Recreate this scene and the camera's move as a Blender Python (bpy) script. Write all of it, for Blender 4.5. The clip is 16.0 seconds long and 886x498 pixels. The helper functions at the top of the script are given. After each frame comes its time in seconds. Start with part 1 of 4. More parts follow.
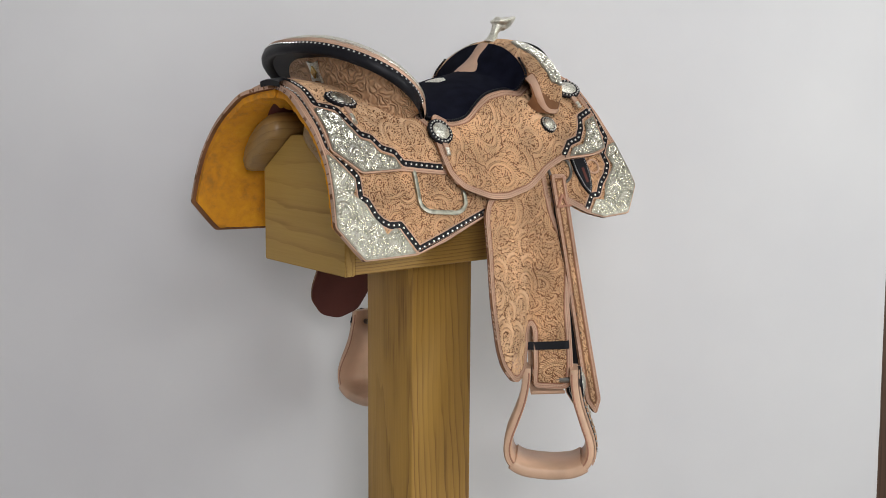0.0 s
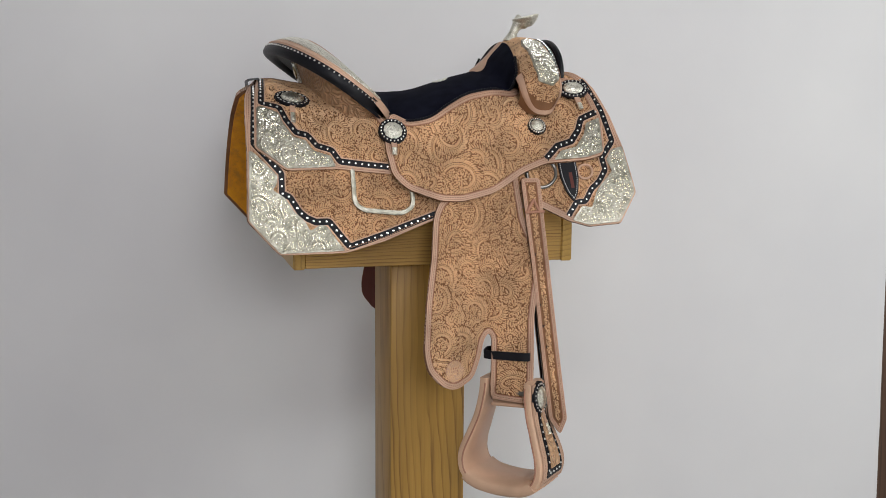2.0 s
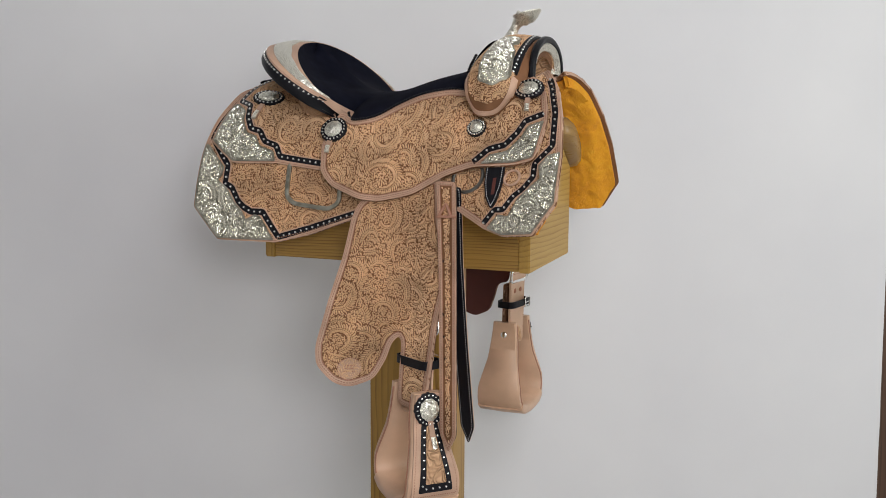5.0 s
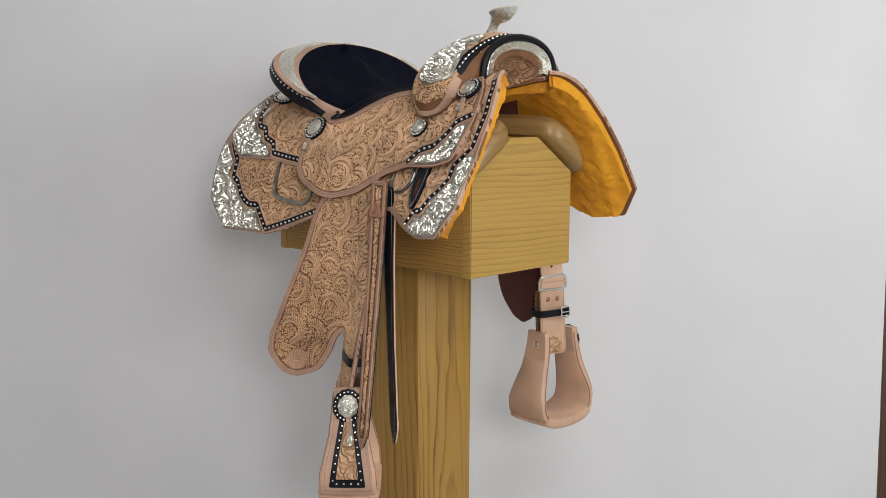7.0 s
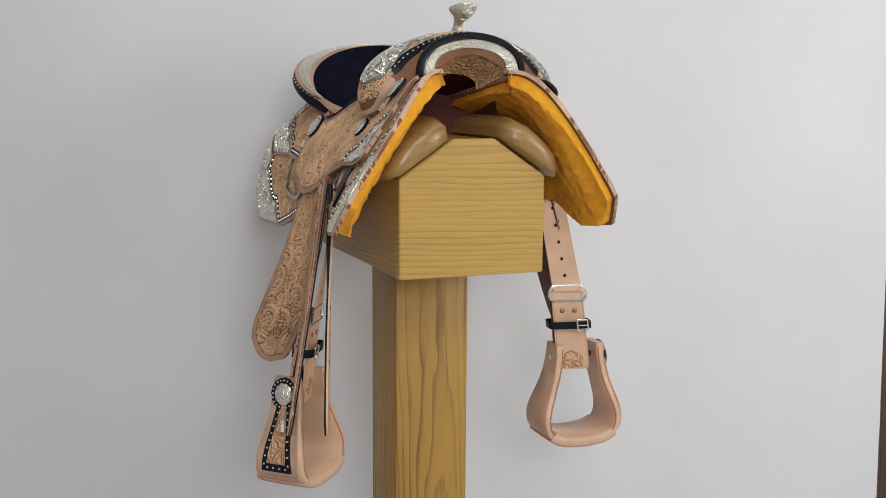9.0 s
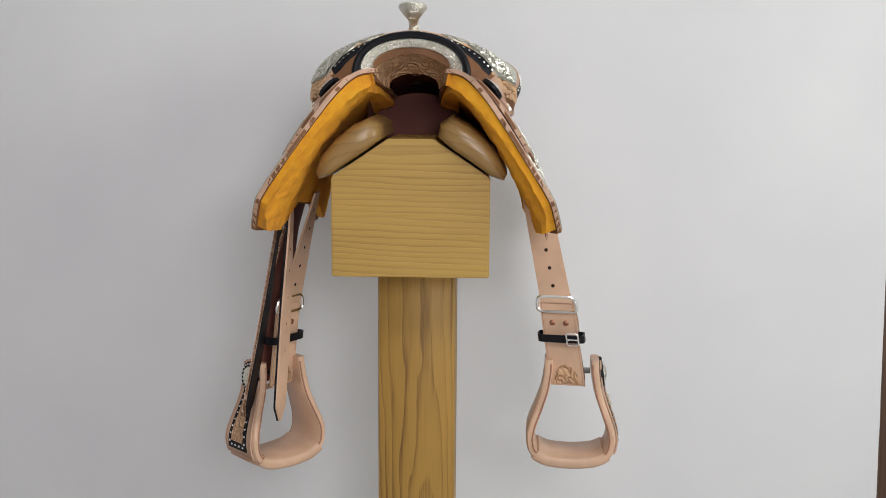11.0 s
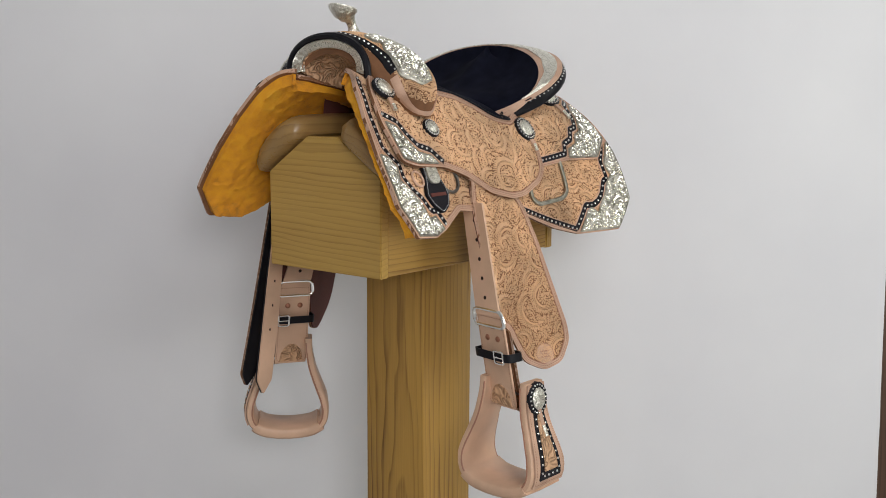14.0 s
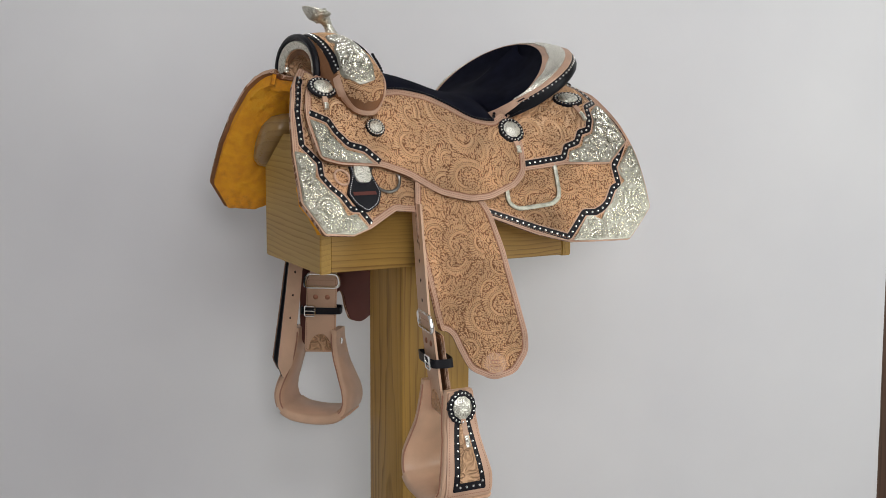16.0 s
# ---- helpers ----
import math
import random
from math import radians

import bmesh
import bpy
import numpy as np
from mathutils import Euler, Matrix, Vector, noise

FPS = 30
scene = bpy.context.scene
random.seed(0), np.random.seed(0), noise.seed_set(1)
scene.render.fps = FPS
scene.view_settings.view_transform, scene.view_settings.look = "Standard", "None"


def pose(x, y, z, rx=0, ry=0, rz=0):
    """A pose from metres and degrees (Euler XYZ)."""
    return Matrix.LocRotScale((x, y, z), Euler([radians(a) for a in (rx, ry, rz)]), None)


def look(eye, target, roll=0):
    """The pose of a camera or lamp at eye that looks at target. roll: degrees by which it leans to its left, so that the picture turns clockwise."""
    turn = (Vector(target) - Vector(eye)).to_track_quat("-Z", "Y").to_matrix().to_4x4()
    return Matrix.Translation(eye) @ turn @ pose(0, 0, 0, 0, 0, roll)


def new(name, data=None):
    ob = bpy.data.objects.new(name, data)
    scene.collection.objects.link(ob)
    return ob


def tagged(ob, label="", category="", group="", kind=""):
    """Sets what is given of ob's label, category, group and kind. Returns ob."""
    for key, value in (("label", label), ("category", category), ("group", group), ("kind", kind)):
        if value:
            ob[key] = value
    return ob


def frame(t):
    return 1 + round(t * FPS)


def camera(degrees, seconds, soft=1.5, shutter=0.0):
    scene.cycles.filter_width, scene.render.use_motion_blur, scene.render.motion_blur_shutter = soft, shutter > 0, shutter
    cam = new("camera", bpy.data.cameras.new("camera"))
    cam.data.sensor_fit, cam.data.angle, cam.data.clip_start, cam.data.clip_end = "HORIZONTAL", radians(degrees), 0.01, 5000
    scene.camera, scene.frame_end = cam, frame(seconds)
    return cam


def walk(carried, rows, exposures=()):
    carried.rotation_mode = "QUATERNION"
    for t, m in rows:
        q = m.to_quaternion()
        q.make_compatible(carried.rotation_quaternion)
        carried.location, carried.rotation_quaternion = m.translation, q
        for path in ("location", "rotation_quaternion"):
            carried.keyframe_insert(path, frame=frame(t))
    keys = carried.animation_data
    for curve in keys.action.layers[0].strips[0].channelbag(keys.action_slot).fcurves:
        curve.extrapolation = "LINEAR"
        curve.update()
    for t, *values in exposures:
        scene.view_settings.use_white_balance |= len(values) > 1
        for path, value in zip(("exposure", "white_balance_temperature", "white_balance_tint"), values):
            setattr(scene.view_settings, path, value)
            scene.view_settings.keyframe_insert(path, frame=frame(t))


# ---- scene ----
from mathutils import geometry

# the camera stands still; the stand turns on its own upright axis
BASE = 0.85                      # height of the saddle's origin above the floor
cam = camera(43.256, 16.0, 0.8)
EYE = (0.0, -2.236, BASE + 0.3656)
YAW, PITCH, ROLL = radians(-1.235), radians(-8.289), 0.374
AIM = (EYE[0] - math.sin(YAW) * math.cos(PITCH), EYE[1] + math.cos(YAW) * math.cos(PITCH), EYE[2] + math.sin(PITCH))
walk(cam, [(0.0, look(EYE, AIM, ROLL)), (16.0, look(EYE, AIM, ROLL))],
     [(0.0, -0.06), (2.0, -0.17), (3.2, -0.25), (4.5, -0.15), (7.0, -0.05), (9.0, -0.03), (12.5, -0.05), (14.5, -0.1), (16.0, -0.15)])

# ---- light: three unseen soft lamps in front of the paper: right, ceiling, front ----
world = bpy.data.worlds.new("world")
scene.world = world
world.use_nodes = True
world.node_tree.nodes["Background"].inputs[0].default_value = (0.8, 0.85, 1.0, 1)
world.node_tree.nodes["Background"].inputs[1].default_value = 0.19


def area(name, eye, target, sx, sy, power, colour):
    d = bpy.data.lights.new(name, "AREA")
    d.shape, d.size, d.size_y, d.energy, d.color = "RECTANGLE", sx, sy, power, colour
    ob = new(name, d)
    ob.matrix_world = look(eye, target)
    return ob


area("window_softbox", (2.5, -1.25, 1.45), (0.0, 0.1, 1.05), 1.3, 1.2, 32, (0.96, 1.0, 0.96))
area("ceiling_softbox", (0.6, -2.2, 2.62), (0.0, -0.3, 0.9), 1.4, 0.8, 28, (0.96, 0.95, 1.0))
# unseen lamp, added to brighten camera-facing sides; placed by the shadows' offset
area("front_softbox", (0.45, -3.6, 1.75), (0.0, 0.0, 0.9), 0.9, 0.7, 31, (1.0, 0.98, 1.0))


# ---- materials ----
def mat(name, base=(0.5, 0.5, 0.5), rough=0.5, metal=0.0):
    m = bpy.data.materials.new(name)
    m.use_nodes = True
    nt = m.node_tree
    b = nt.nodes["Principled BSDF"]
    b.inputs["Base Color"].default_value = (*base, 1)
    b.inputs["Roughness"].default_value = rough
    b.inputs["Metallic"].default_value = metal
    return m, nt, b


def nd(nt, kind, **kw):
    n = nt.nodes.new(kind)
    for k, v in kw.items():
        if k in n.inputs:
            n.inputs[k].default_value = v
    return n


def coords(nt, scale=(1, 1, 1), rot=(0, 0, 0)):
    tc = nt.nodes.new("ShaderNodeTexCoord")
    mp = nt.nodes.new("ShaderNodeMapping")
    mp.inputs["Scale"].default_value = scale
    mp.inputs["Rotation"].default_value = rot
    nt.links.new(tc.outputs["Object"], mp.inputs["Vector"])
    return mp.outputs["Vector"]


def noise_tex(nt, vec, scale, detail=3.0, rough=0.5):
    n = nt.nodes.new("ShaderNodeTexNoise")
    n.inputs["Scale"].default_value, n.inputs["Detail"].default_value, n.inputs["Roughness"].default_value = scale, detail, rough
    if vec is not None:
        nt.links.new(vec, n.inputs["Vector"])
    return n


def ramp(nt, fac, stops):
    r = nt.nodes.new("ShaderNodeValToRGB")
    el = r.color_ramp.elements
    while len(el) < len(stops):
        el.new(0.5)
    for e, (p, c) in zip(el, stops):
        e.position, e.color = p, (*c, 1)
    nt.links.new(fac, r.inputs["Fac"])
    return r.outputs["Color"]


def op(nt, kind, a, b=None, c=None):
    n = nt.nodes.new("ShaderNodeMath")
    n.operation = kind
    for i, v in enumerate((a, b, c)):
        if v is None:
            continue
        if isinstance(v, (int, float)):
            n.inputs[i].default_value = v
        else:
            nt.links.new(v, n.inputs[i])
    return n.outputs[0]


def bump(nt, b, height, dist, strength=1.0):
    n = nt.nodes.new("ShaderNodeBump")
    n.inputs["Distance"].default_value, n.inputs["Strength"].default_value = dist, strength
    nt.links.new(height, n.inputs["Height"])
    nt.links.new(n.outputs["Normal"], b.inputs["Normal"])


def mixcol(nt, fac, a, b, blend="MIX"):
    n = nt.nodes.new("ShaderNodeMix")
    n.data_type, n.blend_type = "RGBA", blend
    for s, v in ((n.inputs[0], fac), (n.inputs[6], a), (n.inputs[7], b)):
        if isinstance(v, (int, float)):
            s.default_value = v
        elif isinstance(v, tuple):
            s.default_value = (*v, 1)
        else:
            nt.links.new(v, s)
    return n.outputs[2]


def scrolls(nt, size, vec=None, leafy=True):
    """Height of carved scrollwork: leaves with ribs round curling stems. size: one scroll, in metres."""
    v = vec if vec is not None else coords(nt)
    w = noise_tex(nt, v, 0.9 / size, 1.0)
    add = nt.nodes.new("ShaderNodeVectorMath")
    add.operation = "MULTIPLY_ADD"
    nt.links.new(w.outputs["Color"], add.inputs[0])
    add.inputs[1].default_value = (size * 0.9,) * 3
    nt.links.new(v, add.inputs[2])
    v1 = nd(nt, "ShaderNodeTexVoronoi", Scale=1.0 / size)
    v2 = nd(nt, "ShaderNodeTexVoronoi", Scale=1.9 / size)
    v2.feature = "DISTANCE_TO_EDGE"
    v1.feature = "SMOOTH_F1"
    v1.inputs["Smoothness"].default_value = 0.2
    for x in (v1, v2):
        nt.links.new(add.outputs[0], x.inputs["Vector"])
    flow = noise_tex(nt, add.outputs[0], 1.3 / size, 0.4)
    ribs = op(nt, "SINE", op(nt, "ADD", op(nt, "MULTIPLY", flow.outputs["Fac"], 62.0 if leafy else 40.0), op(nt, "MULTIPLY", v1.outputs["Distance"], 22.0 if leafy else 15.0)))
    ribs = op(nt, "MULTIPLY_ADD", ribs, 0.5, 0.5)
    if not leafy:
        return op(nt, "POWER", ribs, 0.8)
    leaf = nt.nodes.new("ShaderNodeMapRange")
    leaf.interpolation_type = "SMOOTHSTEP"
    leaf.inputs["From Max"].default_value = 0.11
    nt.links.new(v2.outputs["Distance"], leaf.inputs["Value"])
    return op(nt, "MULTIPLY", leaf.outputs["Result"], op(nt, "MULTIPLY_ADD", ribs, 0.72, 0.28))


def leather(name, light, dark, size=0.026, depth=0.0012):
    m, nt, b = mat(name, light, 0.5)
    h = scrolls(nt, size * 0.9, None, False)
    mid = tuple(0.72 * p + 0.28 * q for p, q in zip(light, dark))
    col = ramp(nt, h, [(0.05, mid), (0.35, tuple(0.9 * p + 0.1 * q for p, q in zip(light, dark))), (0.65, light), (0.97, tuple(min(1, 1.08 * c) for c in light))])
    tone = noise_tex(nt, coords(nt), 9.0, 2.0)
    col = mixcol(nt, op(nt, "MULTIPLY", tone.outputs["Fac"], 0.55), col, tuple(c * k for c, k in zip(light, (0.82, 0.72, 0.6))))
    nt.links.new(col, b.inputs["Base Color"])
    bump(nt, b, h, depth)
    b.inputs["Specular IOR Level"].default_value = 0.35
    return m


def plain_leather(name, base, rough=0.45, vary=0.12):
    m, nt, b = mat(name, base, rough)
    v = coords(nt)
    n1, n2 = noise_tex(nt, v, 14.0, 3.0), noise_tex(nt, v, 900.0, 2.0)
    k = op(nt, "ADD", op(nt, "MULTIPLY", n1.outputs["Fac"], 0.8), op(nt, "MULTIPLY", n2.outputs["Fac"], 0.2))
    nt.links.new(ramp(nt, k, [(0.3, tuple(c * (1 - vary * 1.6) for c in base)), (0.7, tuple(min(1, c * (1 + vary)) for c in base))]), b.inputs["Base Color"])
    bump(nt, b, n2.outputs["Fac"], 0.0002, 0.6)
    b.inputs["Specular IOR Level"].default_value = 0.35
    return m


TOOLED = leather("tooled_leather", (0.65, 0.405, 0.24), (0.165, 0.066, 0.027), 0.030, 0.0034)
TOOLED_DARK = leather("tooled_leather_low", (0.61, 0.36, 0.23), (0.16, 0.061, 0.027), 0.030, 0.0034)
EDGE = plain_leather("leather_border", (0.57, 0.365, 0.255), 0.5, 0.2)
PLAIN = plain_leather("plain_leather", (0.66, 0.43, 0.29), 0.36)
# brown ground of the carving, darkened further for the shade between the leaves
FIELD = plain_leather("matted_shaded_leather_ground", (0.22, 0.100, 0.044), 0.75, 0.25)
LEAF = plain_leather("carved_leather_leaf", (0.72, 0.462, 0.265), 0.46, 0.2)
CUT = plain_leather("leather_cut_edge", (0.40, 0.20, 0.13), 0.6)
BLACK = plain_leather("black_leather", (0.008, 0.008, 0.011), 0.42)
BLACK.node_tree.nodes["Principled BSDF"].inputs["Specular IOR Level"].default_value = 0.2
OXBLOOD = plain_leather("oxblood_suede", (0.11, 0.032, 0.024), 0.75)
THREAD = plain_leather("tan_thread", (0.34, 0.19, 0.12), 0.8)
GREYTHREAD = plain_leather("grey_thread", (0.55, 0.55, 0.55), 0.8)
# straps stay uncut: near-black discs paint the shade inside the holes
HOLE = plain_leather("punched_hole_shade", (0.03, 0.015, 0.01), 0.8)
SUEDE, nt_, b_ = mat("black_suede", (0.006, 0.006, 0.010), 0.95)
n_ = noise_tex(nt_, coords(nt_), 40.0, 4.0)
nt_.links.new(ramp(nt_, n_.outputs["Fac"], [(0.3, (0.003, 0.0035, 0.009)), (0.75, (0.008, 0.009, 0.019))]), b_.inputs["Base Color"])
b_.inputs["Specular IOR Level"].default_value = 0.1

SILVER, nt_, b_ = mat("engraved_silver", (0.88, 0.87, 0.80), 0.3, 1.0)
h_ = scrolls(nt_, 0.012, None, False)
# shade of the engraving put into the base colour: darker in the cuts
nt_.links.new(ramp(nt_, h_, [(0.03, (0.50, 0.48, 0.40)), (0.25, (0.80, 0.78, 0.68)), (0.75, (0.93, 0.91, 0.81))]), b_.inputs["Base Color"])
nt_.links.new(ramp(nt_, h_, [(0.1, (0.46,) * 3), (0.6, (0.30,) * 3)]), b_.inputs["Roughness"])
bump(nt_, b_, h_, 0.0006)
PLATE, nt_, b_ = mat("frosted_silver_ground", (0.5, 0.49, 0.42), 0.36, 1.0)
n1_, n2_ = noise_tex(nt_, coords(nt_), 60.0, 2.0), noise_tex(nt_, coords(nt_), 420.0, 2.0)
nt_.links.new(ramp(nt_, n1_.outputs["Fac"], [(0.3, (0.26, 0.25, 0.20)), (0.7, (0.52, 0.505, 0.43))]), b_.inputs["Base Color"])
bump(nt_, b_, op(nt_, "ADD", op(nt_, "MULTIPLY", n1_.outputs["Fac"], 3.0), n2_.outputs["Fac"]), 0.0008)
RIDGE, nt_, b_ = mat("cut_silver_scroll", (0.93, 0.91, 0.82), 0.2, 1.0)
n_ = noise_tex(nt_, coords(nt_), 180.0, 2.0)
nt_.links.new(ramp(nt_, n_.outputs["Fac"], [(0.3, (0.14,) * 3), (0.7, (0.30,) * 3)]), b_.inputs["Roughness"])
CHROME, nt_, b_ = mat("bright_metal", (0.93, 0.93, 0.91), 0.24, 1.0)
STEEL, nt_, b_ = mat("dull_steel", (0.22, 0.215, 0.20), 0.3, 1.0)
GOLD, nt_, b_ = mat("brass", (0.75, 0.53, 0.22), 0.25, 1.0)
COPPER, nt_, b_ = mat("copper_rivet", (0.42, 0.20, 0.13), 0.5, 1.0)

FLEECE, nt_, b_ = mat("orange_fleece", (0.72, 0.29, 0.025), 0.95)
v_ = coords(nt_)
n1_, n2_, n3_ = noise_tex(nt_, v_, 11.0, 3.0), noise_tex(nt_, v_, 70.0, 4.0), noise_tex(nt_, v_, 600.0, 3.0)
k_ = op(nt_, "ADD", op(nt_, "MULTIPLY", n1_.outputs["Fac"], 0.5), op(nt_, "ADD", op(nt_, "MULTIPLY", n2_.outputs["Fac"], 0.32), op(nt_, "MULTIPLY", n3_.outputs["Fac"], 0.18)))
nt_.links.new(ramp(nt_, k_, [(0.36, (0.56, 0.24, 0.03)), (0.46, (0.80, 0.33, 0.020)), (0.56, (0.88, 0.39, 0.018)), (0.68, (0.92, 0.48, 0.035))]), b_.inputs["Base Color"])
bump(nt_, b_, op(nt_, "ADD", n2_.outputs["Fac"], op(nt_, "MULTIPLY", n3_.outputs["Fac"], 0.6)), 0.004)


def wood(name, light, dark, along, pith, rings=105.0, rough=0.38):
    """Stained open-grained wood with growth rings round a pith. along: 'x', 'y' or 'z'; pith: its place in the two other axes."""
    m, nt, b = mat(name, light, rough)
    stretch = {"x": (0.16, 1, 1), "y": (1, 0.16, 1), "z": (1, 1, 0.16)}[along]
    v = coords(nt, stretch)
    slow, fast = noise_tex(nt, v, 6.5, 1.0, 0.4), noise_tex(nt, v, 34.0, 2.0)
    sep = nt.nodes.new("ShaderNodeSeparateXYZ")
    nt.links.new(coords(nt), sep.inputs[0])
    cross = {"x": ("Y", "Z"), "y": ("X", "Z"), "z": ("X", "Y")}[along]
    da, db = (op(nt, "SUBTRACT", sep.outputs[c], p) for c, p in zip(cross, pith))
    r = op(nt, "SQRT", op(nt, "ADD", op(nt, "MULTIPLY", da, da), op(nt, "MULTIPLY", db, db)))
    r = op(nt, "ADD", r, op(nt, "ADD", op(nt, "MULTIPLY", slow.outputs["Fac"], 0.085), op(nt, "MULTIPLY", fast.outputs["Fac"], 0.013)))
    s = op(nt, "FRACT", op(nt, "MULTIPLY", r, rings))
    line = op(nt, "MULTIPLY", op(nt, "POWER", s, 3.0), op(nt, "SUBTRACT", 1.0, op(nt, "POWER", s, 30.0)))
    fine = noise_tex(nt, coords(nt, tuple(0.03 if c < 1 else 1 for c in stretch)), 320.0, 3.0)
    patch = noise_tex(nt, v, 11.0, 2.0)
    k = op(nt, "ADD", op(nt, "MULTIPLY", line, op(nt, "MULTIPLY", patch.outputs["Fac"], 0.72)), op(nt, "ADD", op(nt, "MULTIPLY", fine.outputs["Fac"], 0.40), op(nt, "MULTIPLY", patch.outputs["Fac"], 0.34)))
    col = ramp(nt, k, [(0.28, light), (0.50, tuple(0.72 * p + 0.28 * q for p, q in zip(light, dark))), (0.78, dark)])
    nt.links.new(col, b.inputs["Base Color"])
    nt.links.new(ramp(nt, k, [(0.1, (rough,) * 3), (0.9, (rough + 0.2,) * 3)]), b.inputs["Roughness"])
    bump(nt, b, op(nt, "MULTIPLY", k, -1.0), 0.0006)
    return m


WOOD_END = wood("oak_across", (0.49, 0.305, 0.070), (0.32, 0.178, 0.040), "y", (0.235, BASE + 0.25), 95.0)
WOOD_LONG = wood("oak_along", (0.48, 0.285, 0.065), (0.22, 0.112, 0.026), "x", (0.0, BASE - 0.25), 170.0)
WOOD_POST = wood("oak_upright", (0.44, 0.250, 0.048), (0.16, 0.072, 0.015), "z", (0.14, 0.012), 85.0)
BARWOOD = wood("varnished_tree_bar", (0.33, 0.20, 0.07), (0.22, 0.125, 0.042), "x", (0.0, 0.0), 60.0, 0.22)
TRIMWOOD = wood("dark_door_wood", (0.11, 0.055, 0.03), (0.05, 0.025, 0.015), "z", (0.0, 0.2), 60.0)

PAPER, nt_, b_ = mat("white_paper", (0.80, 0.80, 0.81), 0.85)
n_ = noise_tex(nt_, coords(nt_), 2.2, 3.0)
nt_.links.new(ramp(nt_, n_.outputs["Fac"], [(0.3, (0.76, 0.76, 0.775)), (0.7, (0.82, 0.82, 0.825))]), b_.inputs["Base Color"])
ROOM, nt_, b_ = mat("room_paint", (0.74, 0.74, 0.73), 0.8)
n_ = noise_tex(nt_, coords(nt_), 3.0, 4.0)
nt_.links.new(ramp(nt_, n_.outputs["Fac"], [(0.3, (0.70, 0.70, 0.69)), (0.7, (0.77, 0.77, 0.76))]), b_.inputs["Base Color"])
# unseen floor, its grey lightened so it bounces light up to the post
FLOOR, nt_, b_ = mat("grey_floor", (0.35, 0.34, 0.33), 0.5)
n_ = noise_tex(nt_, coords(nt_), 30.0, 5.0)
nt_.links.new(ramp(nt_, n_.outputs["Fac"], [(0.3, (0.50, 0.49, 0.48)), (0.7, (0.58, 0.57, 0.56))]), b_.inputs["Base Color"])


# ---- building helpers ----
def finish(bm, sharp=35.0):
    bmesh.ops.remove_doubles(bm, verts=bm.verts, dist=1e-5)
    bmesh.ops.recalc_face_normals(bm, faces=bm.faces)
    lim = radians(sharp)
    for f in bm.faces:
        f.smooth = True
    for e in bm.edges:
        e.smooth = len(e.link_faces) == 2 and e.calc_face_angle(0.0) < lim


def part(name, bm, material, parent=None, label="", sharp=35.0):
    """Links a bmesh as one mesh object under a thing or a part."""
    finish(bm, sharp)
    me = bpy.data.meshes.new(name)
    bm.to_mesh(me)
    bm.free()
    me.materials.append(material)
    ob = new(name, me)
    if parent is not None:
        ob.parent = parent
    if label:
        ob["label"] = label
    return ob


def box(bm, x0, x1, y0, y1, z0, z1, bevel=0.0):
    r = bmesh.ops.create_cube(bm, size=1.0, matrix=Matrix.Translation(((x0 + x1) / 2, (y0 + y1) / 2, (z0 + z1) / 2)) @ Matrix.Diagonal((x1 - x0, y1 - y0, z1 - z0, 1)))
    if bevel:
        es = {e for v in r["verts"] for e in v.link_edges}
        bmesh.ops.bevel(bm, geom=list(es), offset=bevel, segments=2, affect="EDGES", profile=0.5)


def loft(bm, rows, closed=False, caps=False):
    """Quads between rows of points; closed: each row is a ring."""
    vs = [[bm.verts.new(p) for p in r] for r in rows]
    n = len(rows[0])
    for a, b in zip(vs, vs[1:]):
        for i in range(n if closed else n - 1):
            j = (i + 1) % n
            bm.faces.new((a[i], a[j], b[j], b[i]))
    if caps:
        bm.faces.new(vs[0][::-1])
        bm.faces.new(vs[-1])
    return vs


def frames_along(pts):
    """Tangent and two normals along a path, carried without twist."""
    pts = [Vector(p) for p in pts]
    out, up = [], None
    for i, p in enumerate(pts):
        t = (pts[min(i + 1, len(pts) - 1)] - pts[max(i - 1, 0)]).normalized()
        if up is None:
            up = t.cross(Vector((0.3, 0.2, 1))).normalized()
        up = (up - t * up.dot(t)).normalized()
        out.append((p, up, t.cross(up)))
    return out


def tube(bm, pts, r, seg=8, closed=False, caps=True):
    if closed:
        pts = list(pts) + list(pts[:2])
    rad = r if callable(r) else (lambda k: r)
    fr = frames_along(pts)
    if closed:
        fr = fr[1:]
    rows = []
    for i, (p, a, b) in enumerate(fr):
        q = rad(i / max(1, len(fr) - 1))
        rows.append([p + q * (math.cos(2 * math.pi * k / seg) * a + math.sin(2 * math.pi * k / seg) * b) for k in range(seg)])
    loft(bm, rows, True, caps and not closed)


def spline(pts, n=8, closed=False):
    """Smooth curve through points."""
    P = [Vector(p) for p in pts]
    m, out = len(P), []
    for i in range(m if closed else m - 1):
        a = P[(i - 1) % m] if closed or i else P[0] * 2 - P[1]
        b, c = P[i], P[(i + 1) % m]
        d = P[(i + 2) % m] if closed or i + 2 < m else c * 2 - b
        for k in range(n):
            t = k / n
            out.append(0.5 * (2 * b + (c - a) * t + (2 * a - 5 * b + 4 * c - d) * t * t + (3 * b - a - 3 * c + d) * t ** 3))
    if not closed:
        out.append(P[-1])
    return out


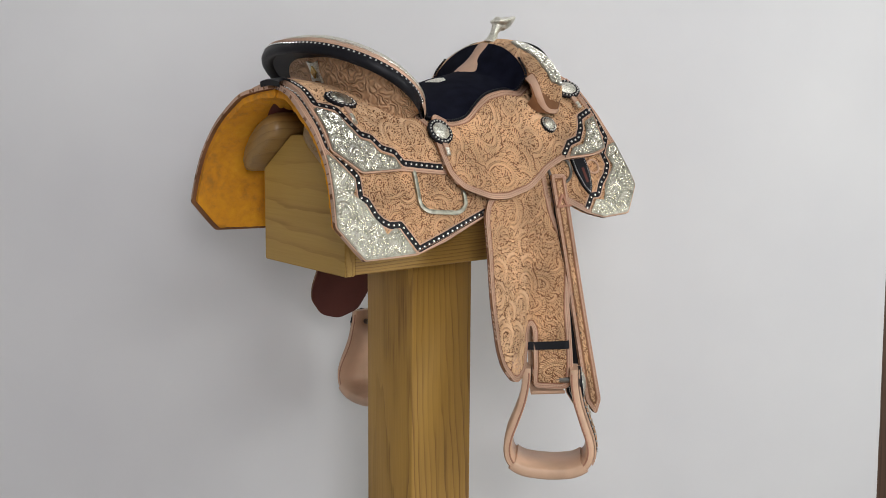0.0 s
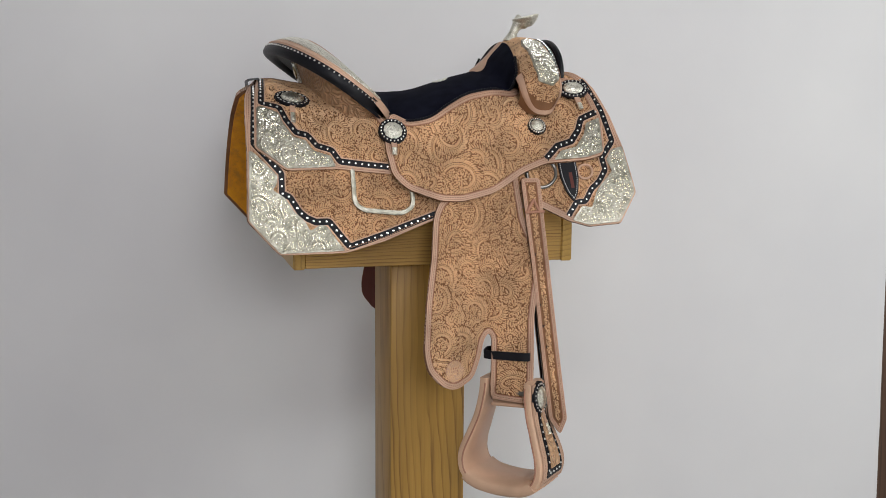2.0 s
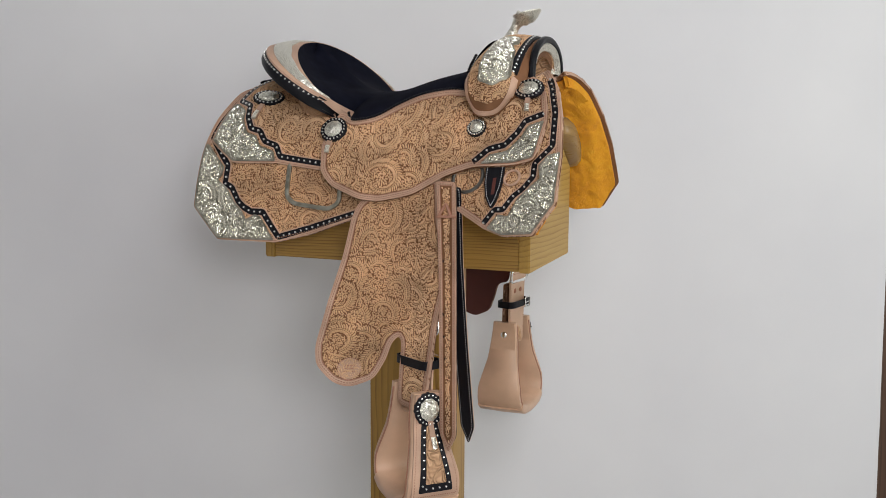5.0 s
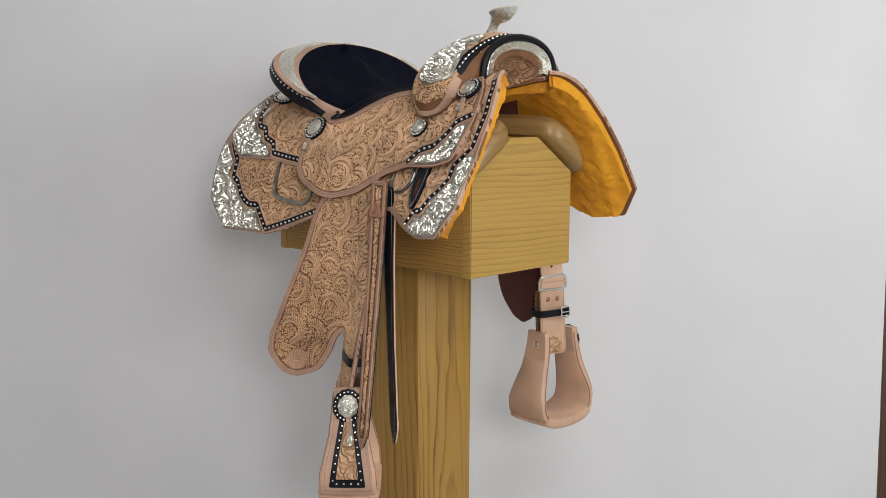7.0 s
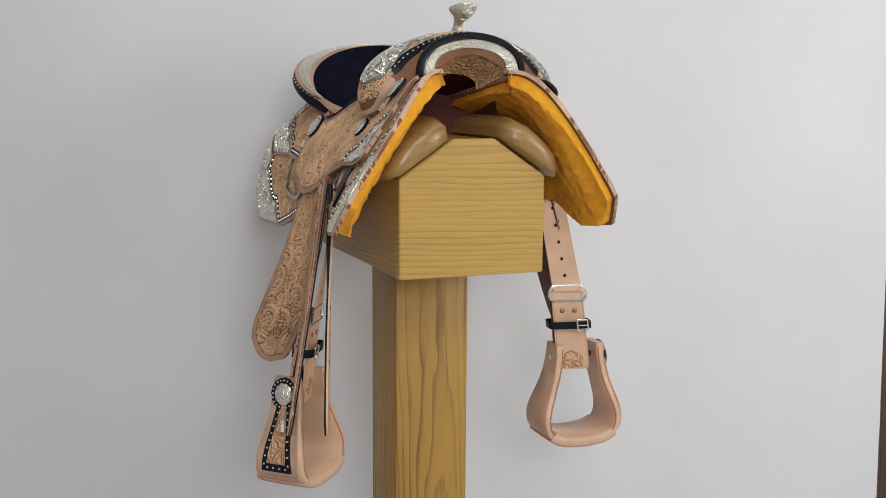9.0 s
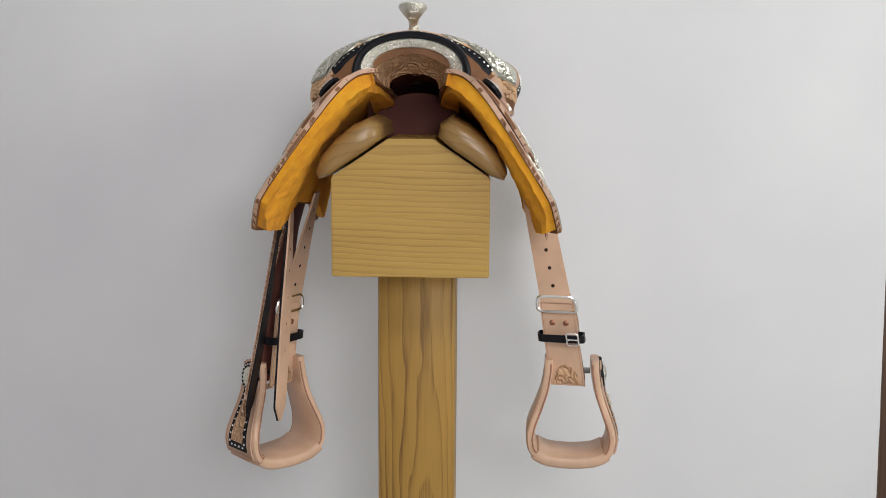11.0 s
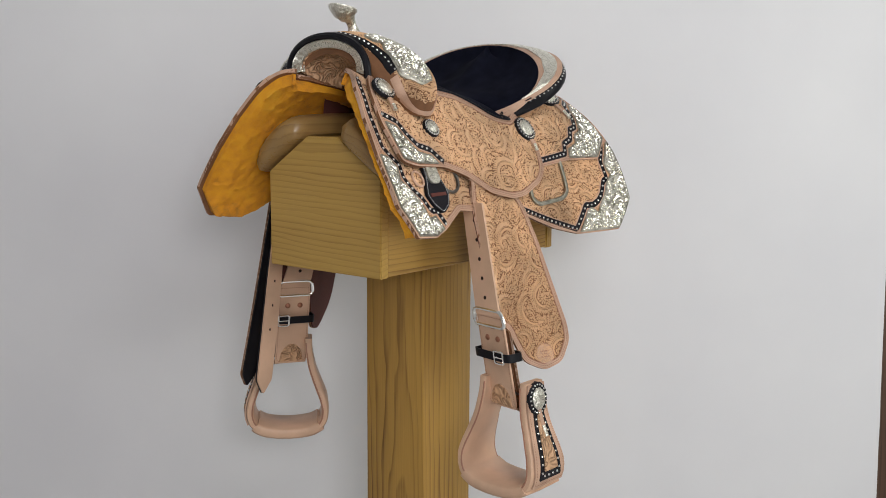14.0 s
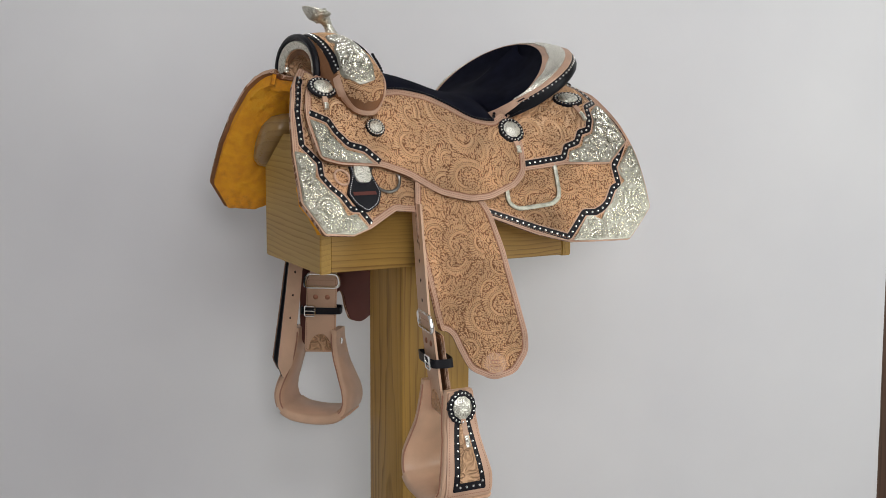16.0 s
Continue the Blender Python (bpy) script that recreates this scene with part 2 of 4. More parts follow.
def fillet(pts, r=0.006, n=4, closed=True):
    """Polygon with its corners rounded."""
    P = [Vector((p[0], p[1])) for p in pts]
    out, m = [], len(P)
    for i, p in enumerate(P):
        if not closed and i in (0, m - 1):
            out.append(p)
            continue
        a, b = P[i - 1] - p, P[(i + 1) % m] - p
        ra, rb = min(r, 0.48 * a.length), min(r, 0.48 * b.length)
        s, e = p + a.normalized() * ra, p + b.normalized() * rb
        for k in range(n + 1):
            t = k / n
            out.append(s * (1 - t) ** 2 + p * 2 * t * (1 - t) + e * t * t)
    return out


def resample(pts, step):
    P, out = list(pts), [pts[0]]
    left = step
    for a, b in zip(P, P[1:]):
        d, pos = (b - a).length, 0.0
        while d - pos >= left:
            pos += left
            out.append(a.lerp(b, pos / d))
            left = step
        left -= d - pos
    return out


def dense(poly, step, closed=True):
    out, m = [], len(poly)
    for i in range(m if closed else m - 1):
        a, b = poly[i], poly[(i + 1) % m]
        n = max(1, int((b - a).length / step))
        out += [a.lerp(b, k / n) for k in range(n)]
    if not closed:
        out.append(poly[-1])
    return out


def signed_area(P):
    return 0.5 * sum(a.x * b.y - b.x * a.y for a, b in zip(P, P[1:] + P[:1]))


def inset(P, d):
    """Closed polygon moved inwards by d."""
    s, m, out = (1 if signed_area(P) > 0 else -1), len(P), []
    for i, p in enumerate(P):
        a, b = (p - P[i - 1]), (P[(i + 1) % m] - p)
        if a.length < 1e-7 or b.length < 1e-7:
            a = b = a if a.length > b.length else b
        a, b = a.normalized(), b.normalized()
        n = Vector((-(a.y + b.y), a.x + b.x))
        if n.length < 1e-6:
            n = Vector((-a.y, a.x))
        n.normalize()
        c = max(0.5, n.dot(Vector((-a.y, a.x))))
        out.append(p + n * (s * d / c))
    return out


def sheet(poly, fn, low, high, step=0.012, rough=0.0):
    """A plate of leather or metal with that outline on the surface fn(x, v, off), between two heights over it."""
    poly = dense(poly, step)
    xs, ys = [p.x for p in poly], [p.y for p in poly]
    pts, m = list(poly), len(poly)
    small = inset(poly, step * 0.45)
    for i in range(int((max(xs) - min(xs)) / step) + 1):
        for j in range(int((max(ys) - min(ys)) / step) + 1):
            q = Vector((min(xs) + (i + 0.5) * step, min(ys) + (j + 0.5) * step))
            if inside(q, small):
                pts.append(q)
    vs, es, fs, ov, _, _ = geometry.delaunay_2d_cdt(pts, [(i, (i + 1) % m) for i in range(m)], [], 1, 1e-6)
    bm = bmesh.new()
    rnd = random.Random(3)
    top = [bm.verts.new(fn(p.x, p.y, high + (rough * (noise.noise(Vector((p.x * 60, p.y * 60, 7))) + 0.6 * rnd.uniform(-1, 1)) if rough else 0))) for p in vs]
    bot = [bm.verts.new(fn(p.x, p.y, low)) for p in vs]
    edge = {}
    for f in fs:
        bm.faces.new([top[i] for i in f])
        bm.faces.new([bot[i] for i in reversed(f)])
        for a, b in zip(f, f[1:] + f[:1]):
            edge[(a, b)] = edge.get((a, b), 0) + 1
    for a, b in list(edge):
        if (b, a) not in edge:
            bm.faces.new((top[b], top[a], bot[a], bot[b]))
    return bm


def inside(p, poly):
    hit = False
    for a, b in zip(poly, poly[1:] + poly[:1]):
        if (a.y > p.y) != (b.y > p.y) and p.x < a.x + (p.y - a.y) * (b.x - a.x) / (b.y - a.y):
            hit = not hit
    return hit


def ribbon(bm, path, half, fn, low, high, closed=False, crown=0.0):
    """A strap of that half width along a path on a surface."""
    m, rows = len(path), []
    for i, p in enumerate(path):
        a = path[(i - 1) % m] if closed or i else p
        b = path[(i + 1) % m] if closed or i + 1 < m else p
        t = (b - a).normalized()
        n = Vector((-t.y, t.x)) * half
        l, r = p - n, p + n
        rows.append([fn(l.x, l.y, low), fn(l.x, l.y, high), fn(p.x, p.y, high + crown), fn(r.x, r.y, high), fn(r.x, r.y, low)])
    if closed:
        rows.append(rows[0])
    loft(bm, rows)
    if not closed:
        for r in (rows[0], rows[-1]):
            bm.faces.new([bm.verts.new(q) for q in r])


def dome(bm, c, n, r, h, seg=6, rings=2):
    n = n.normalized()
    a = n.orthogonal().normalized()
    b = n.cross(a)
    prev = None
    for k in range(rings):
        ang = k / rings * math.pi / 2
        ring = [bm.verts.new(c + r * math.cos(ang) * (math.cos(2 * math.pi * i / seg) * a + math.sin(2 * math.pi * i / seg) * b) + n * h * math.sin(ang)) for i in range(seg)]
        if prev:
            for i in range(seg):
                bm.faces.new((prev[i], prev[(i + 1) % seg], ring[(i + 1) % seg], ring[i]))
        prev = ring
    tip = bm.verts.new(c + n * h)
    for i in range(seg):
        bm.faces.new((prev[i], prev[(i + 1) % seg], tip))


def normal_of(fn, x, v, off):
    return (fn(x, v, off + 0.01) - fn(x, v, off)).normalized()


def studs(bm, path, fn, off, step=0.0115, r=0.0024):
    for q in resample(path, step):
        dome(bm, fn(q.x, q.y, off), normal_of(fn, q.x, q.y, off), r, r * 0.9)


def stitches(bm, path, fn, off, step=0.0042, length=0.0026, r=0.0004, closed=True):
    pts = list(path) + ([path[0]] if closed else [])
    for a, b in zip(resample(pts, step), resample(pts, step)[1:]):
        e = a + (b - a) * (length / max(1e-6, (b - a).length))
        t = (e - a).normalized() if (e - a).length > 1e-7 else Vector((1, 0))
        n = Vector((-t.y, t.x)) * r * 1.6
        bm.faces.new([bm.verts.new(fn(p.x, p.y, off)) for p in (a - n, e - n, e + n, a + n)])


# ---- the setting: a paper backdrop in front of a dark wooden wall, in a closed pale room added unseen to bounce light ----
def setting():
    bm = bmesh.new()
    rows = []
    for j in range(41):
        z = 0.02 + 2.38 * j / 40
        row = []
        for i in range(121):
            x = -1.9 + (3.086 - 0.021 * z) * i / 120
            y = 0.50 + 0.009 * noise.noise(Vector((x * 1.6, z * 0.45, 2))) + 0.003 * noise.noise(Vector((x * 4, z * 1.1, 5)))
            d = math.hypot((x - 1.10) / 0.09, (z - 0.365 - 0.3 * (x - 1.10)) / 0.02)
            y -= 0.007 * math.exp(-d * d)
            row.append((x, y, z))
        rows.append(row)
    loft(bm, rows)
    bmesh.ops.solidify(bm, geom=list(bm.faces), thickness=0.0015)
    tagged(part("backdrop", bm, PAPER, None, "", 60), "white paper photo backdrop hanging behind the saddle stand", "backdrop", "", "structure")
    for name, b, m, label in (
            ("wall_north", (-2.6, 2.6, 0.58, 0.70, 0, 2.7), TRIMWOOD, "dark stained wooden wall behind the paper backdrop"),
            ("wall_south", (-2.6, 2.6, -4.32, -4.2, 0, 2.7), ROOM, "unseen pale painted wall, added to bounce light"),
            ("wall_west", (-2.72, -2.6, -4.32, 0.70, 0, 2.7), ROOM, "unseen pale painted wall, added to bounce light"),
            ("wall_east", (2.6, 2.72, -4.32, 0.70, 0, 2.7), ROOM, "unseen pale painted wall, added to bounce light"),
            ("floor", (-2.72, 2.72, -4.32, 0.70, -0.1, 0), FLOOR, "unseen grey floor under the stand, lightened to bounce light up"),
            ("ceiling", (-2.72, 2.72, -4.32, 0.70, 2.7, 2.8), ROOM, "plain white ceiling")):
        bm = bmesh.new()
        box(bm, *b)
        tagged(part(name, bm, m), label, name.split("_")[0], "", "structure")


setting()


# ---- the stand: a boxed beam with a chamfered top on a square post ----
def saddle_stand():
    thing = tagged(new("saddle_stand"), "golden stained oak saddle stand, boxed beam on a square post", "saddle stand")
    z = BASE
    section = [(-0.1405, 0.028), (0.1405, 0.028), (0.1405, 0.206), (0.040, 0.274), (-0.040, 0.274), (-0.1405, 0.206)]
    for name, x0, x1 in (("end_board", 0.252, 0.2735), ("end_board", -0.2735, -0.252)):
        bm = bmesh.new()
        loft(bm, [[(x, y, z + h) for y, h in section] for x in (x0, x1)], True, True)
        bmesh.ops.bevel(bm, geom=list(bm.edges), offset=0.002, segments=2, affect="EDGES")
        part(name, bm, WOOD_END, thing)
    t = 0.02
    for name, pts in (("side_board", [(-0.139, 0.030), (-0.139, 0.2045), (-0.119, 0.2045), (-0.119, 0.030)]),
                      ("side_board", [(0.139, 0.030), (0.139, 0.2045), (0.119, 0.2045), (0.119, 0.030)]),
                      ("chamfer_board", [(-0.139, 0.2055), (-0.0405, 0.2725), (-0.0405, 0.252), (-0.119, 0.2055)]),
                      ("chamfer_board", [(0.139, 0.2055), (0.0405, 0.2725), (0.0405, 0.252), (0.119, 0.2055)]),
                      ("top_board", [(-0.0395, 0.2725), (0.0395, 0.2725), (0.0395, 0.252), (-0.0395, 0.252)]),
                      ("bottom_board", [(-0.118, 0.030), (0.118, 0.030), (0.118, 0.050), (-0.118, 0.050)])):
        bm = bmesh.new()
        loft(bm, [[(x, y, z + h) for y, h in pts] for x in (-0.2515, 0.2515)], True, True)
        bmesh.ops.bevel(bm, geom=list(bm.edges), offset=0.0012, segments=1, affect="EDGES")
        part(name, bm, WOOD_LONG, thing)
    bm = bmesh.new()
    box(bm, -0.0765, 0.0765, -0.0765, 0.0765, 0.0, z + 0.0295, 0.006)
    part("post", bm, WOOD_POST, thing)
    return thing


stand = saddle_stand()


# ---- the saddle's surfaces (x to the horn, v upwards, side -1 or +1) ----
REAR = [(0, .366), (.05, .356), (.09, .343), (.135, .315), (.176, .283), (.211, .238), (.230, .190), (.242, .137), (.256, .070), (.262, .03)]
MIDD = [(0, .345), (.05, .335), (.09, .322), (.130, .300), (.160, .272), (.190, .232), (.207, .190), (.222, .143), (.234, .090), (.240, .05)]
FRON = [(0, .412), (.05, .405), (.09, .392), (.126, .352), (.155, .312), (.190, .262), (.217, .220), (.243, .177), (.266, .125), (.280, .08)]
TAB = [np.array(spline([(w, z, 0) for w, z in p], 12)) for p in (REAR, MIDD, FRON)]
ARC = np.concatenate([[0], np.cumsum(np.hypot(np.diff(TAB[1][:, 0]), np.diff(TAB[1][:, 1])))])


def blend(x):
    x = min(max(x, -0.38), 0.37)
    a, b, c = -0.34, 0.0, 0.31
    return ((x - b) * (x - c) / ((a - b) * (a - c)), (x - a) * (x - c) / ((b - a) * (b - c)), (x - a) * (x - b) / ((c - a) * (c - b)))


def prof(x):
    l = blend(x)
    return l[0] * TAB[0] + l[1] * TAB[1] + l[2] * TAB[2]


def vz(x, z):
    """v of the height z on the skirt at x."""
    p = prof(x)
    return -float(np.interp(-z, -p[:, 1], ARC))


def skirt_point(x, v):
    l = blend(x)
    a = min(max(-v, 0.0), ARC[-1])
    w = sum(k * np.interp(a, ARC, t[:, 0]) for k, t in zip(l, TAB))
    z = sum(k * np.interp(a, ARC, t[:, 1]) for k, t in zip(l, TAB))
    return Vector((x, float(w), float(z)))


def ease(k):
    k = min(1.0, max(0.0, k))
    return k * k * (3 - 2 * k)


def offset_surface(point):
    def make(side):
        def fn(x, v, off):
            p = point(x, v)
            e = 0.004
            n = (point(x + e, v) - point(x - e, v)).cross(point(x, v + e) - point(x, v - e))
            n = n.normalized() if n.length > 1e-9 else Vector((0, 0, 1))
            if n.y < 0:
                n = -n
            q = p + n * off
            w = q.y
            if side > 0:
                w += 0.026 * ease((-0.05 - q.x) / 0.28) * ease((0.33 - q.z) / 0.24) - 0.010 * ease((q.x - 0.10) / 0.2) * ease((0.36 - q.z) / 0.2)
            return Vector((q.x, side * max(w, 0.0005), q.z))
        return fn
    return make


skirt_surface = offset_surface(skirt_point)
JZ = [.13, .20, .25, .285, .32, .345, .37, .40]
JW = [.247, .223, .199, .175, .148, .126, .10, .07]


def jockey_point(x, z):
    a = float(np.interp(z, JZ, JW))
    if x < 0.12:
        return Vector((x, a, z))
    p = prof(x)
    b = float(np.interp(-z, -p[:, 1], p[:, 0])) + 0.012
    k = min(1.0, (x - 0.12) / 0.12)
    k = k * k * (3 - 2 * k)
    return Vector((x, a * (1 - k) + b * k, z))


jockey_surface = offset_surface(jockey_point)


def near_fender_point(x, z):
    t = min(1.15, max(0.0, (0.16 - z) / 0.28))
    d = math.sqrt((x - 0.07) ** 2 + 0.008 ** 2) - 0.008
    return Vector((x, 0.229 - 0.15 * max(0.0, z - 0.15) + 0.031 * t + 0.5 * t * d, z))


def far_fender_point(x, z):
    t = min(1.15, max(0.0, (0.16 - z) / 0.28))
    d = math.sqrt((x - 0.09) ** 2 + 0.008 ** 2) - 0.008
    return Vector((x, 0.229 - 0.15 * max(0.0, z - 0.15) + 0.053 * t + (0.33 if x < 0.09 else 0.8) * t * d, z))


near_fender_surface, far_fender_surface = offset_surface(near_fender_point), offset_surface(far_fender_point)


def on_skirt(pts):
    return [Vector((x, vz(x, z))) for x, z in pts]


def lattice(fn, step=0.006):
    """fn at a fixed height range, read from a lattice (quick to ask many times)."""
    seen = {}
    def node(i, j):
        if (i, j) not in seen:
            p = fn(i * step, j * step, 0.0)
            seen[(i, j)] = (p, (fn(i * step, j * step, 0.01) - p) * 100.0)
        return seen[(i, j)]
    def quick(x, v, off):
        i, j = math.floor(x / step), math.floor(v / step)
        a, b = x / step - i, v / step - j
        out = Vector((0, 0, 0))
        for di, dj, k in ((0, 0, (1 - a) * (1 - b)), (1, 0, a * (1 - b)), (0, 1, (1 - a) * b), (1, 1, a * b)):
            p, n = node(i + di, j + dj)
            out += (p + n * off) * k
        return out
    return quick


def carving(parent, poly, fn, off, seed, cell=0.050, g=0.0010, high=0.0017, material=LEAF, label="carved floral scrollwork in the leather", margin=0.011, name="carving"):
    """Curling stems with feathered leaves and flowers, raised as rounded ridges over the panel's ground. cell: one scroll; g: the least gap."""
    rnd = random.Random(seed)
    fn = lattice(fn)
    poly = inset(poly, margin)
    owner, strokes, centres = {}, [], []
    z = cell / 0.056
    known = {}
    def within(i, j):
        if (i, j) not in known:
            known[(i, j)] = inside(Vector(((i + 0.5) * g, (j + 0.5) * g)), poly)
        return known[(i, j)]
    def free(p, frond):
        i, j = math.floor(p.x / g), math.floor(p.y / g)
        return all(owner.get((i + a, j + b), frond) == frond for a, b in ((0, 0), (1, 0), (-1, 0), (0, 1), (0, -1))) and within(i, j)
    def cut(p, ang, length, curl, w, frond, least=3):
        """A leaf drawn until it meets another frond."""
        pts, n = [], max(4, int(length / (g * 1.1)))
        for k in range(n + 1):
            if not free(p, frond):
                break
            pts.append(p)
            p = p + Vector((math.cos(ang), math.sin(ang))) * (length / n)
            ang += curl / n * (0.6 + 0.8 * k / n)
        if len(pts) >= least:
            strokes.append((pts, w, 0.25))
            return pts
        return []
    def claim(groups, frond):
        for pts in groups:
            for q in pts:
                i, j = math.floor(q.x / g), math.floor(q.y / g)
                owner.setdefault((i, j), frond)
    def frond_on(stem, frond, left, right, w):
        """Leaves on both sides of a stem, long in its middle, swept towards its end."""
        fine, groups = resample(stem, w * 1.28), [stem]
        m = len(fine)
        for k in range(1, m - 1):
            t = fine[k + 1] - fine[k - 1]
            ang = math.atan2(t.y, t.x)
            size = 0.45 + 0.55 * math.sin(math.pi * (0.15 + 0.75 * k / m))
            for sgn, long in ((-1, right), (1, left)):
                n = Vector((-t.y, t.x)).normalized() * sgn
                groups.append(cut(fine[k] + n * w * 0.55, ang + sgn * 1.2, long * size * rnd.uniform(0.85, 1.12), -sgn * rnd.uniform(0.5, 1.1), w * rnd.uniform(0.9, 1.12), frond))
        strokes.append((stem, w * 0.62, 0.7))
        claim(groups, frond)
    xs, ys = [p.x for p in poly], [p.y for p in poly]
    row, y = 0, min(ys) + cell * 0.35
    while y < max(ys) + cell * 0.3:
        x = min(xs) + cell * (0.3 + 0.5 * (row % 2))
        while x < max(xs) + cell * 0.3:
            centres.append((Vector((x + rnd.uniform(-.24, .24) * cell, y + rnd.uniform(-.24, .24) * cell)), 1 if rnd.random() < 0.5 else -1, rnd.random() < 0.5))
            x += cell
        y += cell * 0.86
        row += 1
    frond, w = 0, 0.0030 * (0.45 + 0.55 * z)
    for c, turn, flower in centres:
        a0, grow = rnd.uniform(0, 6.28), rnd.uniform(0.85, 1.15) * z
        frond += 1
        if flower:
            groups = []
            for ring, (r0, count, length) in enumerate(((0.0012, 5, 0.0060), (0.0068, 13, 0.0070))):
                for k in range(count):
                    a = a0 + (k + 0.5 * ring) * 6.283 / count
                    groups.append(cut(c + Vector((math.cos(a), math.sin(a))) * r0 * grow, a - turn * 0.3, length * grow, turn * 0.8, w, frond))
            claim(groups, frond)
            frond += 1
        inner, sweep, squash = 0.0165 if flower else 0.0050, rnd.uniform(3.4, 6.0), rnd.uniform(0.85, 1.18)
        stem = []
        for k in range(90):
            u = k / 89
            r = grow * (inner + (0.034 - inner) * u ** 0.8)
            a = a0 + turn * sweep * u
            q = c + Vector((math.cos(a) * squash, math.sin(a) / squash)) * r
            if not free(q, frond):
                if len(stem) > 12:
                    break
                stem = []
                continue
            stem.append(q)
        if len(stem) > 7:
            out, inn = 0.0125 * grow, 0.0075 * grow
            frond_on(stem[::-1], frond, out if turn > 0 else inn, inn if turn > 0 else out, w)
    tries = int((max(xs) - min(xs)) * (max(ys) - min(ys)) / (0.00003 * z * z))
    for k in range(tries):                           # sprays, then single leaves, fill what is left
        p = Vector((rnd.uniform(min(xs), max(xs)), rnd.uniform(min(ys), max(ys))))
        frond += 1
        if free(p, frond):
            ang, bend, stem = rnd.uniform(0, 6.28), rnd.uniform(-2.4, 2.4), []
            for i in range(22):
                if not free(p, frond):
                    break
                stem.append(p)
                p = p + Vector((math.cos(ang), math.sin(ang))) * 0.0014 * z
                ang += bend / 22 * (0.5 + i / 22)
            if len(stem) > 6:
                frond_on(stem, frond, 0.0075 * z, 0.0075 * z, w)
    for k in range(tries * 15):
        p = Vector((rnd.uniform(min(xs), max(xs)), rnd.uniform(min(ys), max(ys))))
        frond += 1
        if free(p, frond):
            flow = 6 * noise.noise(Vector((p.x * 25, p.y * 25, seed)))
            claim([cut(p, flow, rnd.uniform(0.004, 0.011) * z, rnd.uniform(-1.2, 1.2), w * rnd.uniform(0.8, 1.2), frond)], frond)
    vs, fs = [], []
    for pts, w, blunt in strokes:
        m, base = len(pts), len(vs)
        for i, p in enumerate(pts):
            t = (pts[min(i + 1, m - 1)] - pts[max(i - 1, 0)]).normalized()
            belly = blunt + (1 - blunt) * math.sin(math.pi * min(1.0, 0.12 + 0.88 * i / (m - 1)) ** 0.8)
            nn = Vector((-t.y, t.x)) * (w * 0.60 * belly)
            vs.append(fn(p.x + nn.x, p.y + nn.y, off - 0.0003))
            vs.append(fn(p.x, p.y, off + high * (0.35 + 0.65 * belly)))
            vs.append(fn(p.x - nn.x, p.y - nn.y, off - 0.0003))
        for i in range(m - 1):
            b = base + 3 * i
            fs.append((b, b + 1, b + 4, b + 3))
            fs.append((b + 1, b + 2, b + 5, b + 4))
    me = bpy.data.meshes.new(name)
    me.from_pydata(vs, [], fs)
    me.materials.append(material)
    ob = new(name, me)
    ob.parent = parent
    ob["kind"] = "stuff"
    ob["label"] = label
    return ob


def engraving(parent, poly, fn, off, seed):
    return carving(parent, poly, fn, off, seed, 0.034, 0.0010, 0.0013, RIDGE, "engraved silver scrollwork", 0.0025, "engraving")


def panel(name, parent, poly, fn, low, high, material, border=0.009, label="", stitched=True, step=0.012, carved=0):
    """Leather panel: the tooled field, its smooth border and the stitching."""
    ob = part(name, sheet(poly, fn, low, high, step), FIELD if carved else material, parent, label)
    if border:
        bm = bmesh.new()
        mid = dense(inset(poly, border / 2), 0.006)
        ribbon(bm, mid, border / 2, fn, low - 0.0004, high + 0.0012, True, 0.0006)
        part("border", bm, EDGE, ob, "smooth pale leather border")
        bm = bmesh.new()
        ribbon(bm, dense(inset(poly, border * 1.12), 0.006), 0.0006, fn, high, high + 0.0006, True)
        part("groove", bm, CUT, ob)
        bm = bmesh.new()
        ribbon(bm, dense(inset(poly, border * 0.30), 0.006), 0.0004, fn, high, high + 0.0019, True)
        part("crease", bm, CUT, ob)
        if stitched:
            bm = bmesh.new()
            stitches(bm, dense(inset(poly, border * 0.66), 0.004), fn, high + 0.0022, 0.0046, 0.0028, 0.0005)
            part("stitching", bm, THREAD, ob)
    if carved:
        carving(ob, poly, fn, high + 0.0004, carved)
    return ob


def lace(parent, path, fn, off, half=0.0054, step=0.0118):
    """Black lace strip with a row of bright spots."""
    bm = bmesh.new()
    path = dense(path, 0.005, False)
    ribbon(bm, path, half, fn, off - 0.001, off + 0.0012)
    ob = part("black_lacing", bm, BLACK, parent, "black leather lacing")
    bm = bmesh.new()
    for e in (-1, 1):
        side = []
        for i, p in enumerate(path):
            t = (path[min(i + 1, len(path) - 1)] - path[max(i - 1, 0)]).normalized()
            side.append(p + Vector((-t.y, t.x)) * e * (half + 0.0009))
        ribbon(bm, side, 0.0010, fn, off - 0.001, off + 0.0017)
    part("lacing_edge", bm, EDGE, ob, "thin pale cut edge of the leather")
    bm = bmesh.new()
    studs(bm, path, fn, off + 0.0013, step, 0.0028)
    part("spotting", bm, CHROME, ob, "row of small silver spots")
    return ob


def plate(parent, poly, fn, off, name="corner_plate", label="engraved bright silver corner plate", step=0.01):
    ob = part(name, sheet(poly, fn, off, off + 0.002, step), PLATE, parent, label)
    engraving(ob, poly, fn, off + 0.0022, 5)
    return ob


